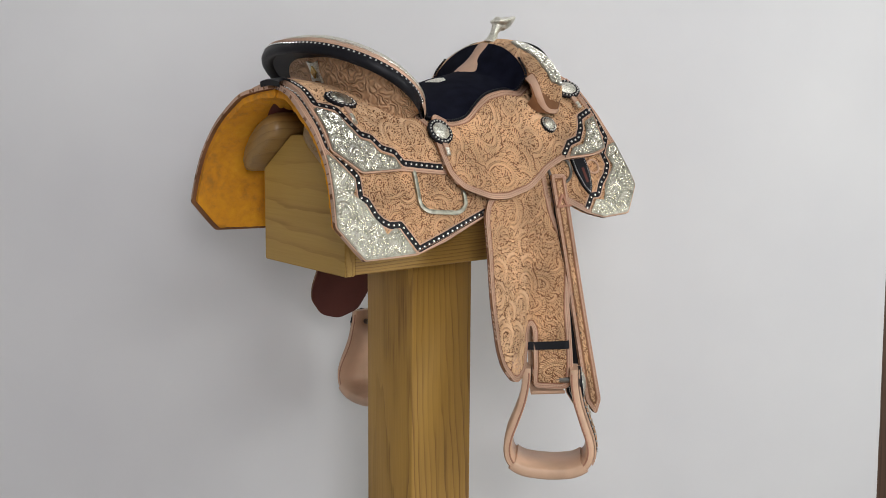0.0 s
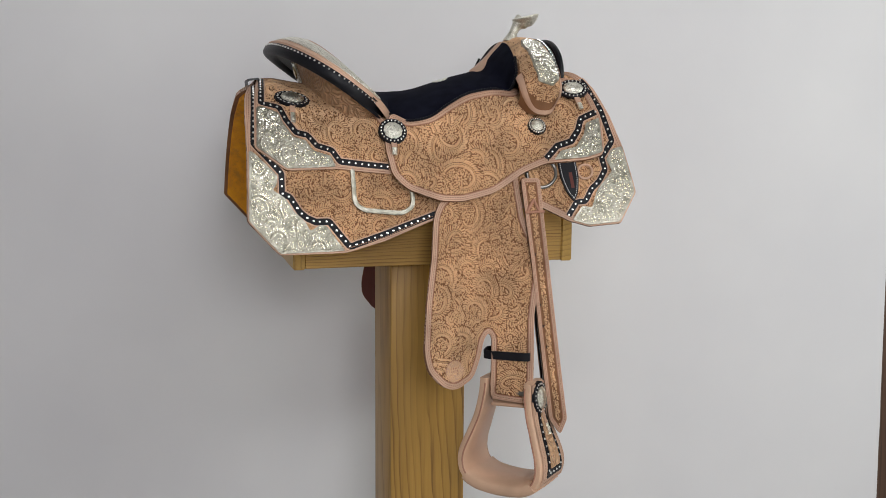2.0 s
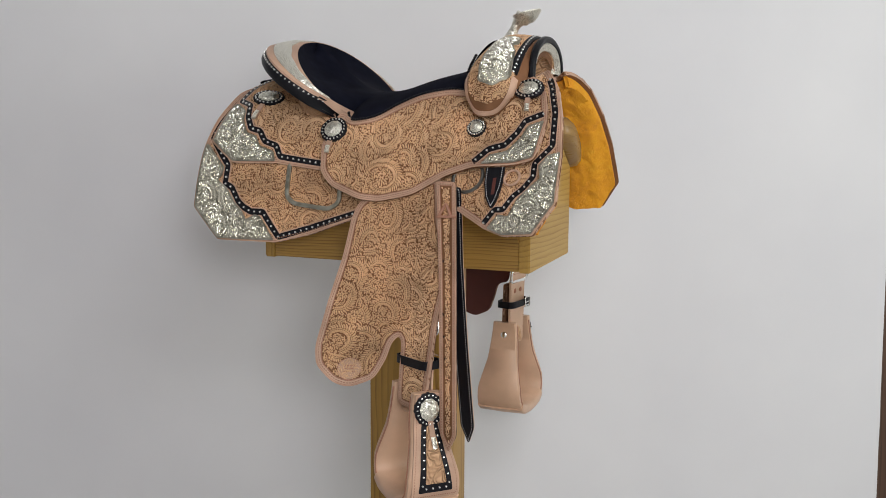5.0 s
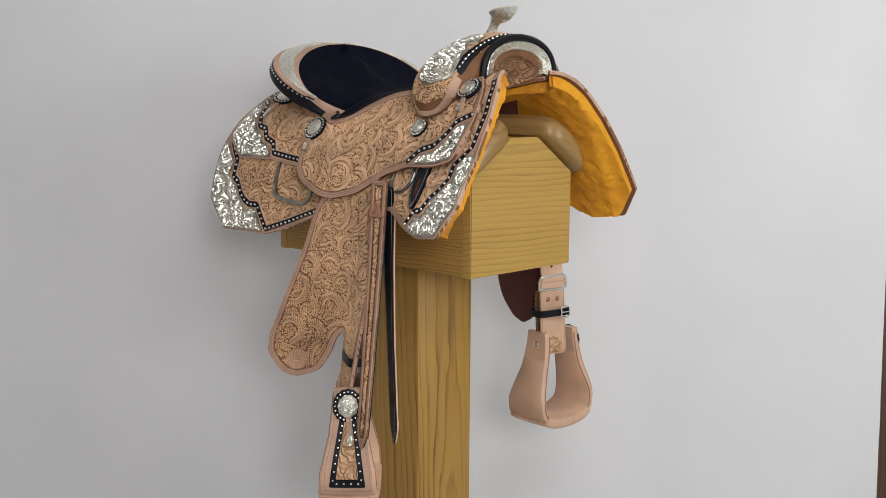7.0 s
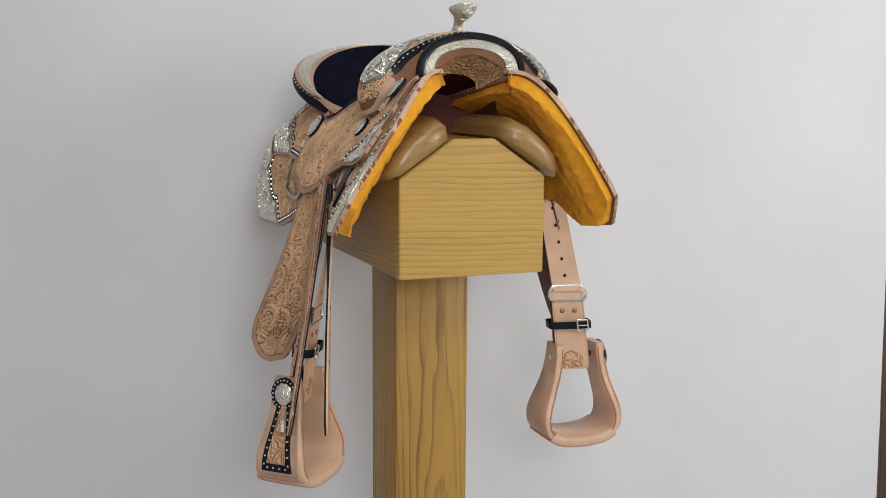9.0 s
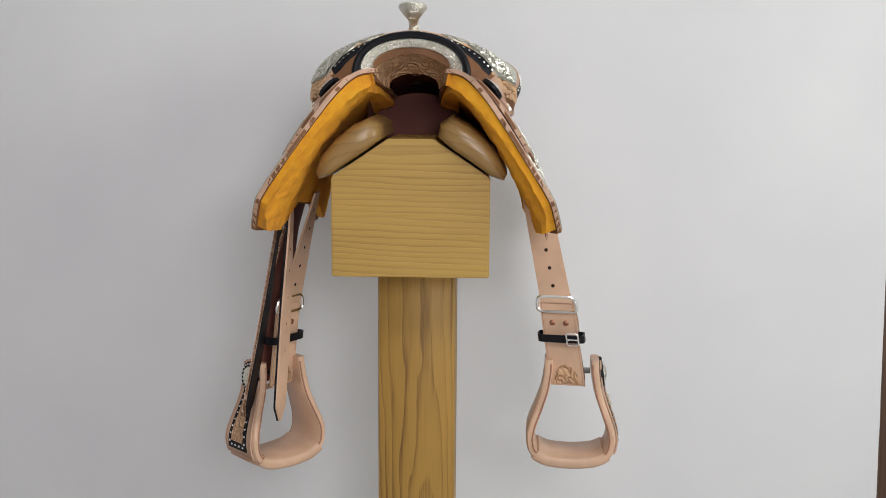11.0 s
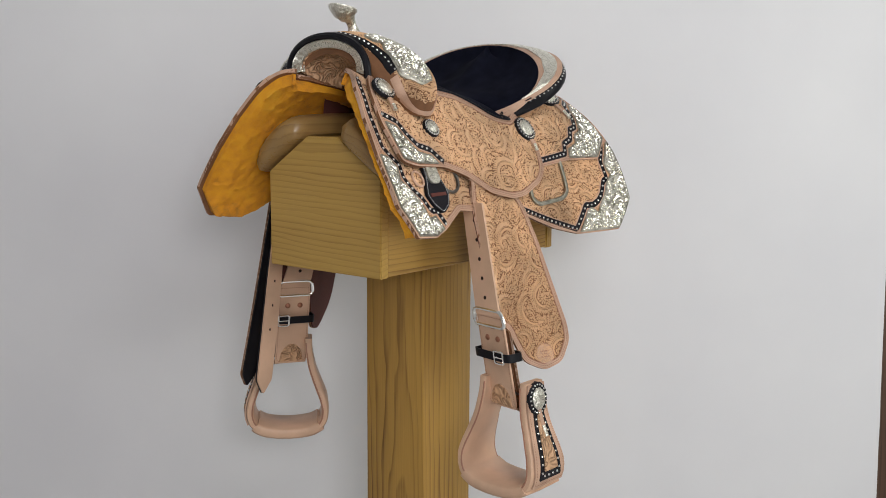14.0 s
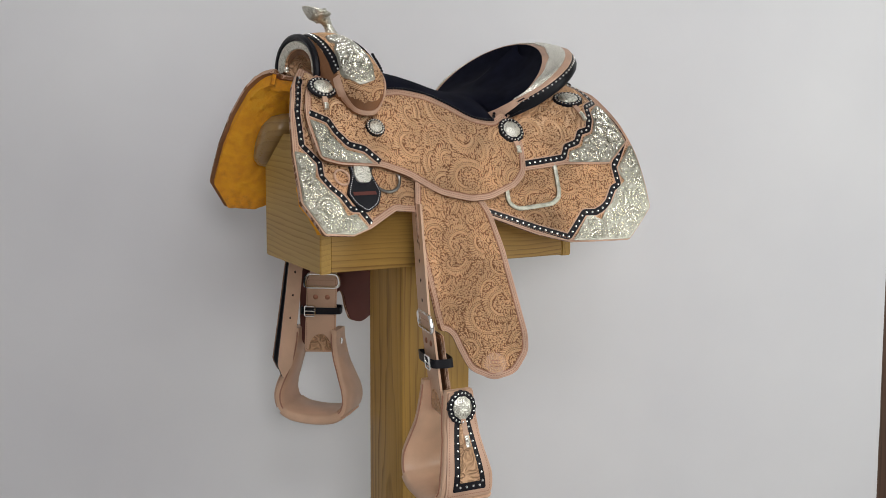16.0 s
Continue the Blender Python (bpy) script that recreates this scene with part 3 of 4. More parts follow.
def concho(parent, fn, x, v, off, rx, ry, tip=None, label="oval engraved silver concho with black laced rim"):
    """Concho: black scalloped leather, beads round it, a domed silver centre; tip: where its strings end."""
    c, n = fn(x, v, off), normal_of(fn, x, v, off)
    ux = (fn(x + 0.004, v, off) - fn(x - 0.004, v, off)).normalized()
    uy = n.cross(ux).normalized()
    if uy.z < 0:
        uy = -uy
    bm = bmesh.new()
    N = 40
    ring = lambda k, h: [c + ux * (rx * k * (1 + 0.03 * math.cos(16 * a)) * math.cos(a)) + uy * (ry * k * (1 + 0.03 * math.cos(16 * a)) * math.sin(a)) + n * h for a in (2 * math.pi * i / N for i in range(N))]
    loft(bm, [ring(1, -0.002), ring(1, 0.003), ring(0.95, 0.004), ring(0.6, 0.004)], True, True)
    ob = part("concho", bm, BLACK, parent, label)
    bm = bmesh.new()
    for i in range(20):
        a = 2 * math.pi * i / 20
        dome(bm, c + ux * rx * 0.84 * math.cos(a) + uy * ry * 0.84 * math.sin(a) + n * 0.004, n, 0.0022, 0.002)
    part("bead_ring", bm, CHROME, ob, "ring of small silver beads")
    bm = bmesh.new()
    rows = []
    for k, h in ((0.66, 0.003), (0.66, 0.0055), (0.6, 0.0068), (0.42, 0.0092), (0.2, 0.0106)):
        rows.append([c + ux * rx * k * (1 + (0.035 * math.cos(10 * a) if k > 0.55 else 0)) * math.cos(a) + uy * ry * k * (1 + (0.035 * math.cos(10 * a) if k > 0.55 else 0)) * math.sin(a) + n * h for a in (2 * math.pi * i / N for i in range(N))])
    loft(bm, rows, True, True)
    part("centre", bm, SILVER, ob, "domed engraved silver centre")
    if tip:
        a2 = Vector((x, v))
        b2 = Vector(tip)
        bm = bmesh.new()
        ribbon(bm, dense([a2.lerp(b2, 0.3), b2], 0.006, False), 0.0048, fn, off + 0.0005, off + 0.0035)
        s = part("string", bm, EDGE, ob, "short leather string under the concho")
        bm = bmesh.new()
        ribbon(bm, dense([a2.lerp(b2, 0.8), a2.lerp(b2, 1.12)], 0.004, False), 0.0042, fn, off + 0.001, off + 0.005, False, 0.0015)
        part("string_tip", bm, SILVER, s, "engraved silver string tip")
    return ob


# ---- the saddle ----
saddle = tagged(new("saddle"), "tooled tan western show saddle with silver plates on wooden stand", "saddle")

SKIRT = [(-.330, .3658), (-.352, .345), (-.358, .310), (-.361, .255), (-.364, .185), (-.366, .134), (-.311, .074), (-.193, .073), (-.122, .091), (-.026, .127),
         (.090, .140), (.167, .148), (.223, .120), (.259, .110), (.317, .116), (.352, .170), (.347, .249), (.336, .308), (.318, .360), (.296, .386), (.278, .392)]
REAR_PLATE = [(-.3585, .250), (-.351, .247), (-.311, .208), (-.314, .193), (-.321, .185), (-.300, .171), (-.284, .146), (-.267, .131), (-.257, .113), (-.239, .123), (-.228, .121), (-.196, .0765), (-.311, .0765), (-.3635, .134)]
FRONT_PLATE = [(.3445, .252), (.322, .246), (.309, .228), (.316, .208), (.295, .188), (.280, .173), (.267, .143), (.249, .146), (.229, .121), (.259, .1125), (.3155, .1185), (.3495, .170)]
REAR_JOCKEY = [(-.324, .367), (-.341, .318), (-.349, .253), (-.296, .216), (-.205, .217), (-.100, .206), (-.084, .225), (-.098, .278), (-.145, .318), (-.21, .343)]
REAR_JOCKEY_PLATE = [(-.338, .316), (-.331, .317), (-.301, .299), (-.297, .286), (-.279, .265), (-.258, .260), (-.246, .245), (-.215, .236), (-.207, .2195), (-.295, .2185), (-.3455, .253)]
SEAT_JOCKEY = [(-.094, .314), (-.108, .285), (-.114, .256), (-.106, .206), (-.080, .181), (-.021, .160), (.020, .158), (.081, .172), (.142, .207), (.188, .223), (.265, .228), (.303, .238), (.313, .305),
               (.302, .348), (.285, .372), (.252, .382), (.205, .372), (.150, .352), (.113, .356), (.061, .347), (.019, .328), (-.022, .305), (-.065, .298)]
FRONT_JOCKEY_PLATE = [(.3075, .303), (.280, .293), (.271, .273), (.250, .250), (.219, .243), (.204, .2275), (.265, .2315), (.300, .2415)]


def skirts(side):
    fn = skirt_surface(side)
    poly = fillet(on_skirt(SKIRT) + [Vector(p) for p in ((.262, -.079), (.238, -.066), (.19, -.054), (.12, -.044), (-.24, -.028), (-.300, -.003))], 0.004)
    ob = panel("skirt", saddle, poly, fn, -0.003, 0.003, TOOLED_DARK, 0.010, "tooled tan leather skirt with silver corners", carved=11)
    def thick(x, v, off):
        return fn(x, v, off * (1 + 0.6 * ease((x - 0.18) / 0.09) * ease((0.335 - x) / 0.03)) if off < -0.01 else off)
    part("fleece_lining", sheet(inset(poly, 0.0075), thick, -0.0035, -0.016, 0.007, 0.0022), FLEECE, ob, "orange dyed fleece lining", 60)
    plate(ob, fillet(on_skirt(REAR_PLATE), 0.003, 2), fn, 0.0046)
    plate(ob, fillet(on_skirt(FRONT_PLATE), 0.003, 2), fn, 0.0046)
    rear = on_skirt([(-.331, .358), (-.341, .318), (-.350, .262), (-.343, .254), (-.304, .212), (-.305, .178), (-.291, .172), (-.275, .146), (-.262, .135), (-.247, .128), (-.223, .128), (-.187, .083), (-.122, .103), (-.020, .138)])
    lace(ob, fillet(rear, 0.003, 2, False), fn, 0.004)
    front = on_skirt([(.297, .375), (.304, .365), (.321, .318), (.328, .262), (.301, .232), (.303, .210), (.288, .190), (.271, .176), (.256, .154), (.240, .153), (.222, .129)])
    lace(ob, fillet(front, 0.003, 2, False), fn, 0.004)
    # second layer behind the cantle, lifted off the skirt near the top
    low = fn
    def fn(x, v, off):
        return low(x, v, off + 0.013 * ease((0.24 + v) / 0.12) * ease((x + 0.35) / 0.06))
    poly = fillet(on_skirt(REAR_JOCKEY), 0.006)
    rj = panel("rear_jockey", saddle, poly, fn, 0.0035, 0.0085, TOOLED, 0.0085, "tooled tan rear jockey with a silver corner", carved=23)
    plate(rj, fillet(on_skirt(REAR_JOCKEY_PLATE), 0.003, 2), fn, 0.010)
    strip = on_skirt([(-.318, .359), (-.329, .322), (-.299, .308), (-.290, .290), (-.274, .272), (-.254, .268), (-.238, .252), (-.212, .245), (-.199, .2275), (-.110, .2175)])
    lace(rj, fillet(strip, 0.003, 2, False), fn, 0.0095)
    q = on_skirt([(-.2727, .3200), (-.277, .290)])
    concho(rj, fn, q[0].x, q[0].y, 0.010, 0.032, 0.025, tuple(q[1]))
    # metal ring plate on the skirt
    fn = low
    ring = fillet(on_skirt([(-.177, .222), (-.176, .158), (-.160, .1455), (-.087, .138), (-.068, .150), (-.070, .200)]), 0.010, 4, False)
    bm = bmesh.new()
    ribbon(bm, dense(ring, 0.005, False), 0.0038, fn, 0.005, 0.0095, False, 0.001)
    part("rigging_ring", bm, PLATE, ob, "engraved silver rigging ring")
    return ob


def seat_jockey(side):
    fn = jockey_surface(side)
    poly = fillet([Vector(p) for p in SEAT_JOCKEY], 0.012)
    ob = panel("seat_jockey", saddle, poly, fn, 0.001, 0.006, TOOLED, 0.009, "tooled tan leather seat jockey", carved=35)
    plate(ob, fillet([Vector(p) for p in FRONT_JOCKEY_PLATE], 0.003, 2), fn, 0.0078)
    lace(ob, fillet([Vector(p) for p in [(.304, .314), (.272, .301), (.262, .281), (.243, .260), (.214, .252), (.189, .230)]], 0.003, 2, False), fn, 0.007)
    concho(ob, fn, -.097, .279, 0.008, 0.026, 0.026, (-.099, .243), "round engraved silver concho with black laced rim")
    concho(ob, fn, .182, .287, 0.008, 0.0175, 0.0185, None, "small round silver rosette with black laced rim")
    concho(ob, fn, .2700, .3512, 0.015, 0.029, 0.022, (.274, .318))
    return ob


for s_ in (-1, 1):
    skirts(s_)
    seat_jockey(s_)


bm_ = bmesh.new()
loft(bm_, [[(x, y, .371 - 3.2 * y * y + h) for x, h in ((-.3385, -.006), (-.340, .004), (-.336, .0062), (-.318, .0085), (-.316, .002))] for y in [-.034 + .068 * i / 10 for i in range(11)]])
part("rear_tie", bm_, BLACK, saddle, "short black leather tie behind the cantle")

# ---- cantle ----
def rim(phi, sx=0.110, sy=0.203, cx=-0.184):
    x = cx - sx * math.cos(phi)
    return Vector((x, sy * math.sin(phi), 0.304 + 0.675 * (-0.084 - x) + 0.010 * abs(math.sin(phi))))


def inner_rim(phi):
    a = phi / RIM_END * radians(136.6)
    x = -0.145 - 0.084 * math.cos(a)
    return Vector((x, 0.176 * math.sin(a), 0.304 + 1.02 * (-0.084 - x)))


RIM_END = radians(147)
PHIS = [RIM_END * (2 * i / 72 - 1) for i in range(73)]


def cantle():
    rows_b, rows_s, rows_c = [], [], []
    for phi in PHIS:
        o, i = rim(phi), inner_rim(phi)
        out = (o - i).normalized()
        fade = min(1.0, (1 - abs(phi / RIM_END)) / 0.25) ** 0.5
        up = Vector((0.35, 0, 0.94))
        R = 0.006 + 0.008 * fade
        c = o - out * (R * 0.60) - up * R * 0.95
        row = [c + out * (R * math.cos(a)) + up * (R * math.sin(a)) for a in [radians(80 - 22 * k) for k in range(11)]]
        aa = phi / RIM_END * radians(140)
        neck = Vector((-0.160 - 0.090 * math.cos(aa), 0.176 * math.sin(aa), o.z - 0.010 - 0.020 * fade))
        row.append(row[-1].lerp(neck, fade ** 2))
        rows_b.append(row)
        low = Vector((-0.152 - 0.082 * math.cos(aa), 0.150 * math.sin(aa), 0.0))
        low.z = min(neck.z - 0.003, 0.366 - 2.9 * low.y ** 2)
        rows_c.append([neck, neck.lerp(low, 0.5), low])
        rows_s.append([o - up * 0.004, o + up * 0.0015, o.lerp(i, 0.5) + up * 0.006, i + up * 0.001, i - up * 0.01])
    bm = bmesh.new()
    loft(bm, rows_s)
    ob = part("cantle", bm, EDGE, saddle, "rounded cantle with leather binding")
    bm = bmesh.new()
    loft(bm, rows_b)
    roll = part("cantle_roll", bm, BLACK, ob, "black leather cantle roll")
    bm = bmesh.new()
    pts = []
    for i, phi in enumerate(PHIS):
        pts.append(Vector(rows_b[i][2]))
    for q in resample([Vector(p) for p in pts], 0.0105):
        dome(bm, q, (q - Vector((-0.19, 0, q.z - 0.05))).normalized() * 0.5 + Vector((0.1, 0, 0.6)), 0.0024, 0.0022)
    part("spotting", bm, CHROME, roll, "row of small silver spots")
    bm = bmesh.new()
    rows = []
    n = len(PHIS)
    for i in range(6, n - 6):
        k = min(1.0, (i - 5.6) / 6, (n - 6.6 - i) / 6) ** 0.5
        wav = 0.05 * math.sin(i * 1.1)
        a, m, b = rows_s[i][1], rows_s[i][2], rows_s[i][3]
        lo, hi = 0.46 - 0.26 * k, 0.46 + 0.31 * k + wav * 0.5
        at = lambda t: (a.lerp(m, 2 * t) if t < 0.5 else m.lerp(b, 2 * t - 1)) + Vector((0.35, 0, 0.94)) * 0.002
        rows.append([at(lo) - Vector((0, 0, 0.002)), at(lo), at(0.5), at(hi), at(hi) - Vector((0, 0, 0.002))])
    loft(bm, rows)
    part("cantle_plate", bm, SILVER, ob, "engraved silver cantle plate")
    bm = bmesh.new()
    loft(bm, rows_c[7:-7])
    back = part("cantle_back", bm, TOOLED, ob, "tooled tan cantle back")
    # silver ornament on the cantle back
    for i in (36,):
        a, b, c = (Vector(rows_c[i + d][1]) for d in (-2, 0, 2))
        n_ = (c - a).cross(Vector(rows_c[i][0]) - Vector(rows_c[i][2])).normalized()
        if n_.x > 0:
            n_ = -n_
        u = (c - a).normalized()
        v = n_.cross(u).normalized()
        bm = bmesh.new()
        for r, h0, h1 in ((((-.017, .021), (-.006, .017), (.006, .017), (.017, .021), (.013, 0), (.017, -.021), (.006, -.017), (-.006, -.017), (-.017, -.021), (-.013, 0)), 0.0, 0.004),):
            loft(bm, [[b + u * p + v * q + n_ * h for p, q in r] for h in (h0, h1)], True, True)
        orn = part("ornament", bm, SILVER, back, "silver ornament with a brass diamond")
        bm = bmesh.new()
        loft(bm, [[b + u * p + v * q + n_ * h for p, q in ((0, .012), (.009, 0), (0, -.012), (-.009, 0))] for h in (0.004, 0.0065)], True, True)
        part("diamond", bm, GOLD, orn, "small brass diamond")
    return ob


cantle()


# ---- seat ----
def seat():
    near = jockey_surface(-1)
    edge = [rim(-a).lerp(inner_rim(-a), 1.0) for a in [radians(d) for d in (0, 18, 36, 54, 72, 90, 106, 120, 132, 141)]]
    edge += [Vector((-.092, -.128, .306)), near(-.065, .297, .003), near(-.022, .304, .003), near(.019, .327, .003), near(.061, .346, .003), near(.113, .355, .003), near(.146, .352, .003),
             Vector((.152, -.140, .385)), Vector((.158, -.112, .418)), Vector((.163, -.07, .441)), Vector((.165, -.03, .4515)), Vector((.165, 0.0, .4525))]
    mid = [Vector((-.228, 0, .4525)), (-.222, 0, .449), (-.205, 0, .437), (-.185, 0, .421), (-.165, 0, .404), (-.145, 0, .387), (-.128, 0, .371), (-.112, 0, .360), (-.095, 0, .355), (-.078, 0, .354),
           (-.055, 0, .355), (-.030, 0, .357), (-.003, 0, .363), (.042, 0, .377), (.075, 0, .387), (.100, 0, .394), (.116, 0, .404), (.131, 0, .418), (.143, 0, .431), (.153, 0, .442), (.161, 0, .450), (.165, 0, .4525)]
    mid = [Vector(m) for m in mid]
    rows = []
    for e, c in zip(spline(edge, 3), spline(mid, 3)):
        row = []
        for k in range(-10, 11):
            s = abs(k) / 10
            x = c.x + (e.x - c.x) * s
            y = abs(e.y) * s * (1 if k > 0 else -1)
            drop = 0.5 * s ** 1.6 + 0.5 * s ** 3.0
            z = c.z + (e.z - c.z) * drop
            if c.x < -0.11:
                z -= 0.022 * math.sin(math.pi * s) * min(1, (-0.11 - c.x) / 0.05)
            row.append(Vector((x, y, z)))
        rows.append(row)
    bm = bmesh.new()
    loft(bm, rows)
    ob = part("seat", bm, SUEDE, saddle, "black padded suede seat", 70)
    # scalloped rope edge
    for s in (-1, 1):
        bm = bmesh.new()
        for q in resample([Vector((p.x, s * abs(p.y), p.z)) for p in spline(edge[9:19], 6)], 0.0058):
            dome(bm, q + Vector((0, s * 0.0035, 0.0042)), Vector((0, s * 0.7, 0.7)), 0.0034, 0.0030)
        part("rope_edge", bm, BLACK, ob, "scalloped black seat edge")
    # tan tongue below the horn
    bm = bmesh.new()
    rows = []
    for i in range(11):
        k = i / 10
        c = Vector((.172 - .070 * k, 0, np.interp(.172 - .070 * k, [m.x for m in mid], [m.z for m in mid])))
        w = 0.034 - 0.014 * math.sin(math.pi * min(1, k * 1.25)) if k < 0.8 else 0.030 * math.sqrt(max(0.0, 1 - ((k - 0.8) / 0.2) ** 2)) + 0.001
        rows.append([Vector((c.x, y * w, c.z + 0.0022 - 0.0085 * abs(y) ** 2 - (0.004 if abs(y) > 1 else 0))) for y in (-1.02, -1, -.5, 0, .5, 1, 1.02)])
    loft(bm, rows)
    part("tongue", bm, EDGE, ob, "tan leather tongue behind the horn")
    bm = bmesh.new()
    loft(bm, [[(x, y, .3765 + (x - .042) * .30 - 2.2 * y * y + h) for x, y in ((.030, -.022), (.045, -.026), (.054, -.008), (.054, .008), (.045, .026), (.030, .022))] for h in (-0.003, .0025)], True, True)
    part("maker_plate", bm, SILVER, ob, "small silver plate on the seat")


seat()

# ---- fork, gullet and horn ----
ARCH = [(.178, .312), (.185, .345), (.178, .378), (.160, .404), (.125, .429), (.062, .452), (0, .462)]
ARCH_FULL = spline([(y, z, 0) for y, z in ARCH] + [(-y, z, 0) for y, z in ARCH[-2::-1]], 8)
ARCH_LEN = [0.0]
for a_, b_ in zip(ARCH_FULL, ARCH_FULL[1:]):
    ARCH_LEN.append(ARCH_LEN[-1] + (b_ - a_).length)
HALF = ARCH_LEN[-1] / 2


def fork_span(z):
    back = float(np.interp(z, [.300, .312, .325, .345, .38, .42, .462], [.160, .158, .156, .154, .151, .157, .166]))
    front = float(np.interp(z, [.300, .312, .325, .345, .38, .42, .462], [.232, .236, .239, .243, .247, .250, .252]))
    return back, front


def fork_surface(x, s, off):
    """s: way along the arch from its top, positive to the far side."""
    a = HALF - s
    i = int(np.clip(np.searchsorted(ARCH_LEN, a) - 1, 0, len(ARCH_FULL) - 2))
    k = (a - ARCH_LEN[i]) / (ARCH_LEN[i + 1] - ARCH_LEN[i])
    p = ARCH_FULL[i].lerp(ARCH_FULL[i + 1], k)
    t = (ARCH_FULL[min(i + 2, len(ARCH_FULL) - 1)] - ARCH_FULL[max(i - 1, 0)]).normalized()
    n = Vector((t.y, -t.x, 0))
    if n.x * p.x + n.y * (p.y - 0.36) < 0:
        n = -n
    back, front = fork_span(p.y)
    m = (x - back) / max(1e-4, front - back)
    h = -0.030 * max(0, abs(2 * m - 1.0) - 0.1) ** 3 if m < 0.5 else -(0.010 + 0.032 * min(1.0, s * s / 0.0225)) * max(0, (m - 0.5) / 0.5) ** 2
    if p.y < 0.36:
        h -= 0.030 * ((0.36 - p.y) / 0.048) ** 2 * abs(2 * m - 1) ** 3
    q = p + n * (off + h)
    return Vector((x, q.x, q.y))


def fork():
    rows = []
    N = 60
    for i in range(N + 1):
        s = HALF * (1 - 2 * i / N) * 0.999
        z = fork_surface(0.2, s, 0).z
        back, front = fork_span(z)
        row = [fork_surface(back + (front - back) * k / 12, s, 0) for k in range(13)]
        tail = row[-1].copy()
        row.append(tail + Vector((0.004, -tail.y * 0.03, -0.006)))
        deep = 1.0 - ease((abs(s) - 0.12) / 0.08)
        row.append(Vector((tail.x, tail.y * (1 - 0.03 - 0.10 * deep), tail.z - 0.006 - 0.024 * deep)))
        head = row[0]
        row.insert(0, Vector((head.x + 0.004, head.y * (1 - 0.03 - 0.12 * deep), head.z - 0.006 - 0.024 * deep)))
        rows.append(row)
    bm = bmesh.new()
    loft(bm, rows)
    ob = part("fork", bm, FIELD, saddle, "tooled leather covered swell fork", 50)
    for s in (-1, 1):
        poly = [Vector((x, s * q)) for x, q in ((.150, .001), (.246, .001), (.246, .09), (.240, .17), (.236, .215), (.228, .240), (.205, .250), (.180, .245), (.162, .225), (.158, .17), (.160, .09))]
        carving(ob, poly, fork_surface, 0.0006, 71 + s, 0.044, margin=0.001)
    # border welts round the swell's lower end
    for s in (-1, 1):
        path = []
        for k in range(25):
            u = k / 24
            z = 0.40 - 0.082 * math.sin(math.pi * u)
            ss = s * (HALF - float(np.interp(z, [.312, .345, .378, .404], [0, .034, .068, .099])))
            b, f = fork_span(z)
            c = math.cos(math.pi * u)
            path.append(Vector((0.198 - 0.043 * math.copysign(abs(c) ** 0.62, c), ss)))
        bm = bmesh.new()
        ribbon(bm, path, 0.0040, fork_surface, -0.002, 0.0022, False, 0.0008)
        part("border", bm, EDGE, ob, "smooth pale leather border")
        out = [(.226, .058), (.229, .085), (.221, .098), (.231, .115), (.234, .150), (.236, .180), (.232, .196), (.222, .206), (.213, .217), (.200, .214), (.182, .208), (.184, .196), (.180, .180), (.181, .150), (.183, .120), (.182, .085), (.190, .056), (.205, .050)]
        poly = fillet([Vector((x, s * q)) for x, q in out], 0.006, 3)
        sp = part("swell_plate", sheet(poly, fork_surface, 0.001, 0.0040, 0.01), PLATE, ob, "engraved silver plate on the swell")
        engraving(sp, poly, fork_surface, 0.0042, 9)
    # black strip with spots along the front edge
    path = [Vector((fork_span(fork_surface(.2, s, 0).z)[1] - 0.012, s)) for s in [0.168 * (2 * i / 50 - 1) for i in range(51)]]
    bm = bmesh.new()
    ribbon(bm, path, 0.0052, fork_surface, -0.001, 0.0035)
    l = part("black_lacing", bm, BLACK, ob, "black leather lacing")
    bm = bmesh.new()
    studs(bm, path, fork_surface, 0.0035, 0.0115)
    part("spotting", bm, CHROME, l, "row of small silver spots")
    # gullet: black roll, silver band, tooled underside
    def arch(top, half, foot, x):
        return [Vector((x, half * math.sin(a), foot + (top - foot) * max(0.0, math.cos(a)) ** 0.75)) for a in [radians(90 * (2 * i / 40 - 1)) for i in range(41)]]
    bm = bmesh.new()
    tube(bm, arch(.4535, .098, .378, .259), 0.0068, 8)
    part("gullet_roll", bm, BLACK, ob, "black leather gullet roll")
    bm = bmesh.new()
    loft(bm, [arch(.450, .094, .384, .258), arch(.446, .088, .386, .263), arch(.433, .070, .390, .258), arch(.430, .066, .390, .250)])
    part("gullet_plate", bm, SILVER, ob, "engraved silver band round the gullet")
    bm = bmesh.new()
    loft(bm, [arch(.432, .069, .389, .256), arch(.424, .062, .380, .235), arch(.408, .056, .368, .20), arch(.388, .045, .36, .175)])
    part("gullet_lining", bm, TOOLED, ob, "tooled leather inside the gullet")
    bm = bmesh.new()
    loft(bm, [arch(.405, .085, .29, .185), arch(.375, .085, .29, .05), arch(.340, .085, .27, -.10), arch(.345, .085, .27, -.30)])
    for x in (-.05, .06):
        rim_ = arch(.352, .088, .262, x)
        bm.faces.new([bm.verts.new(p) for p in rim_])
    part("tree_channel", bm, OXBLOOD, saddle, "dark red lining of the tree channel")
    # horn
    bm = bmesh.new()
    neck = spline([(.188, 0, .455), (.191, 0, .466), (.196, 0, .478), (.203, 0, .489), (.212, 0, .496)], 5)
    tube(bm, neck, lambda k: 0.0165 - 0.008 * math.sin(math.pi * min(1, k * 1.1)) * 1.0, 16)
    horn = part("horn", bm, SILVER, saddle, "engraved silver horn with a flared cap")
    bm = bmesh.new()
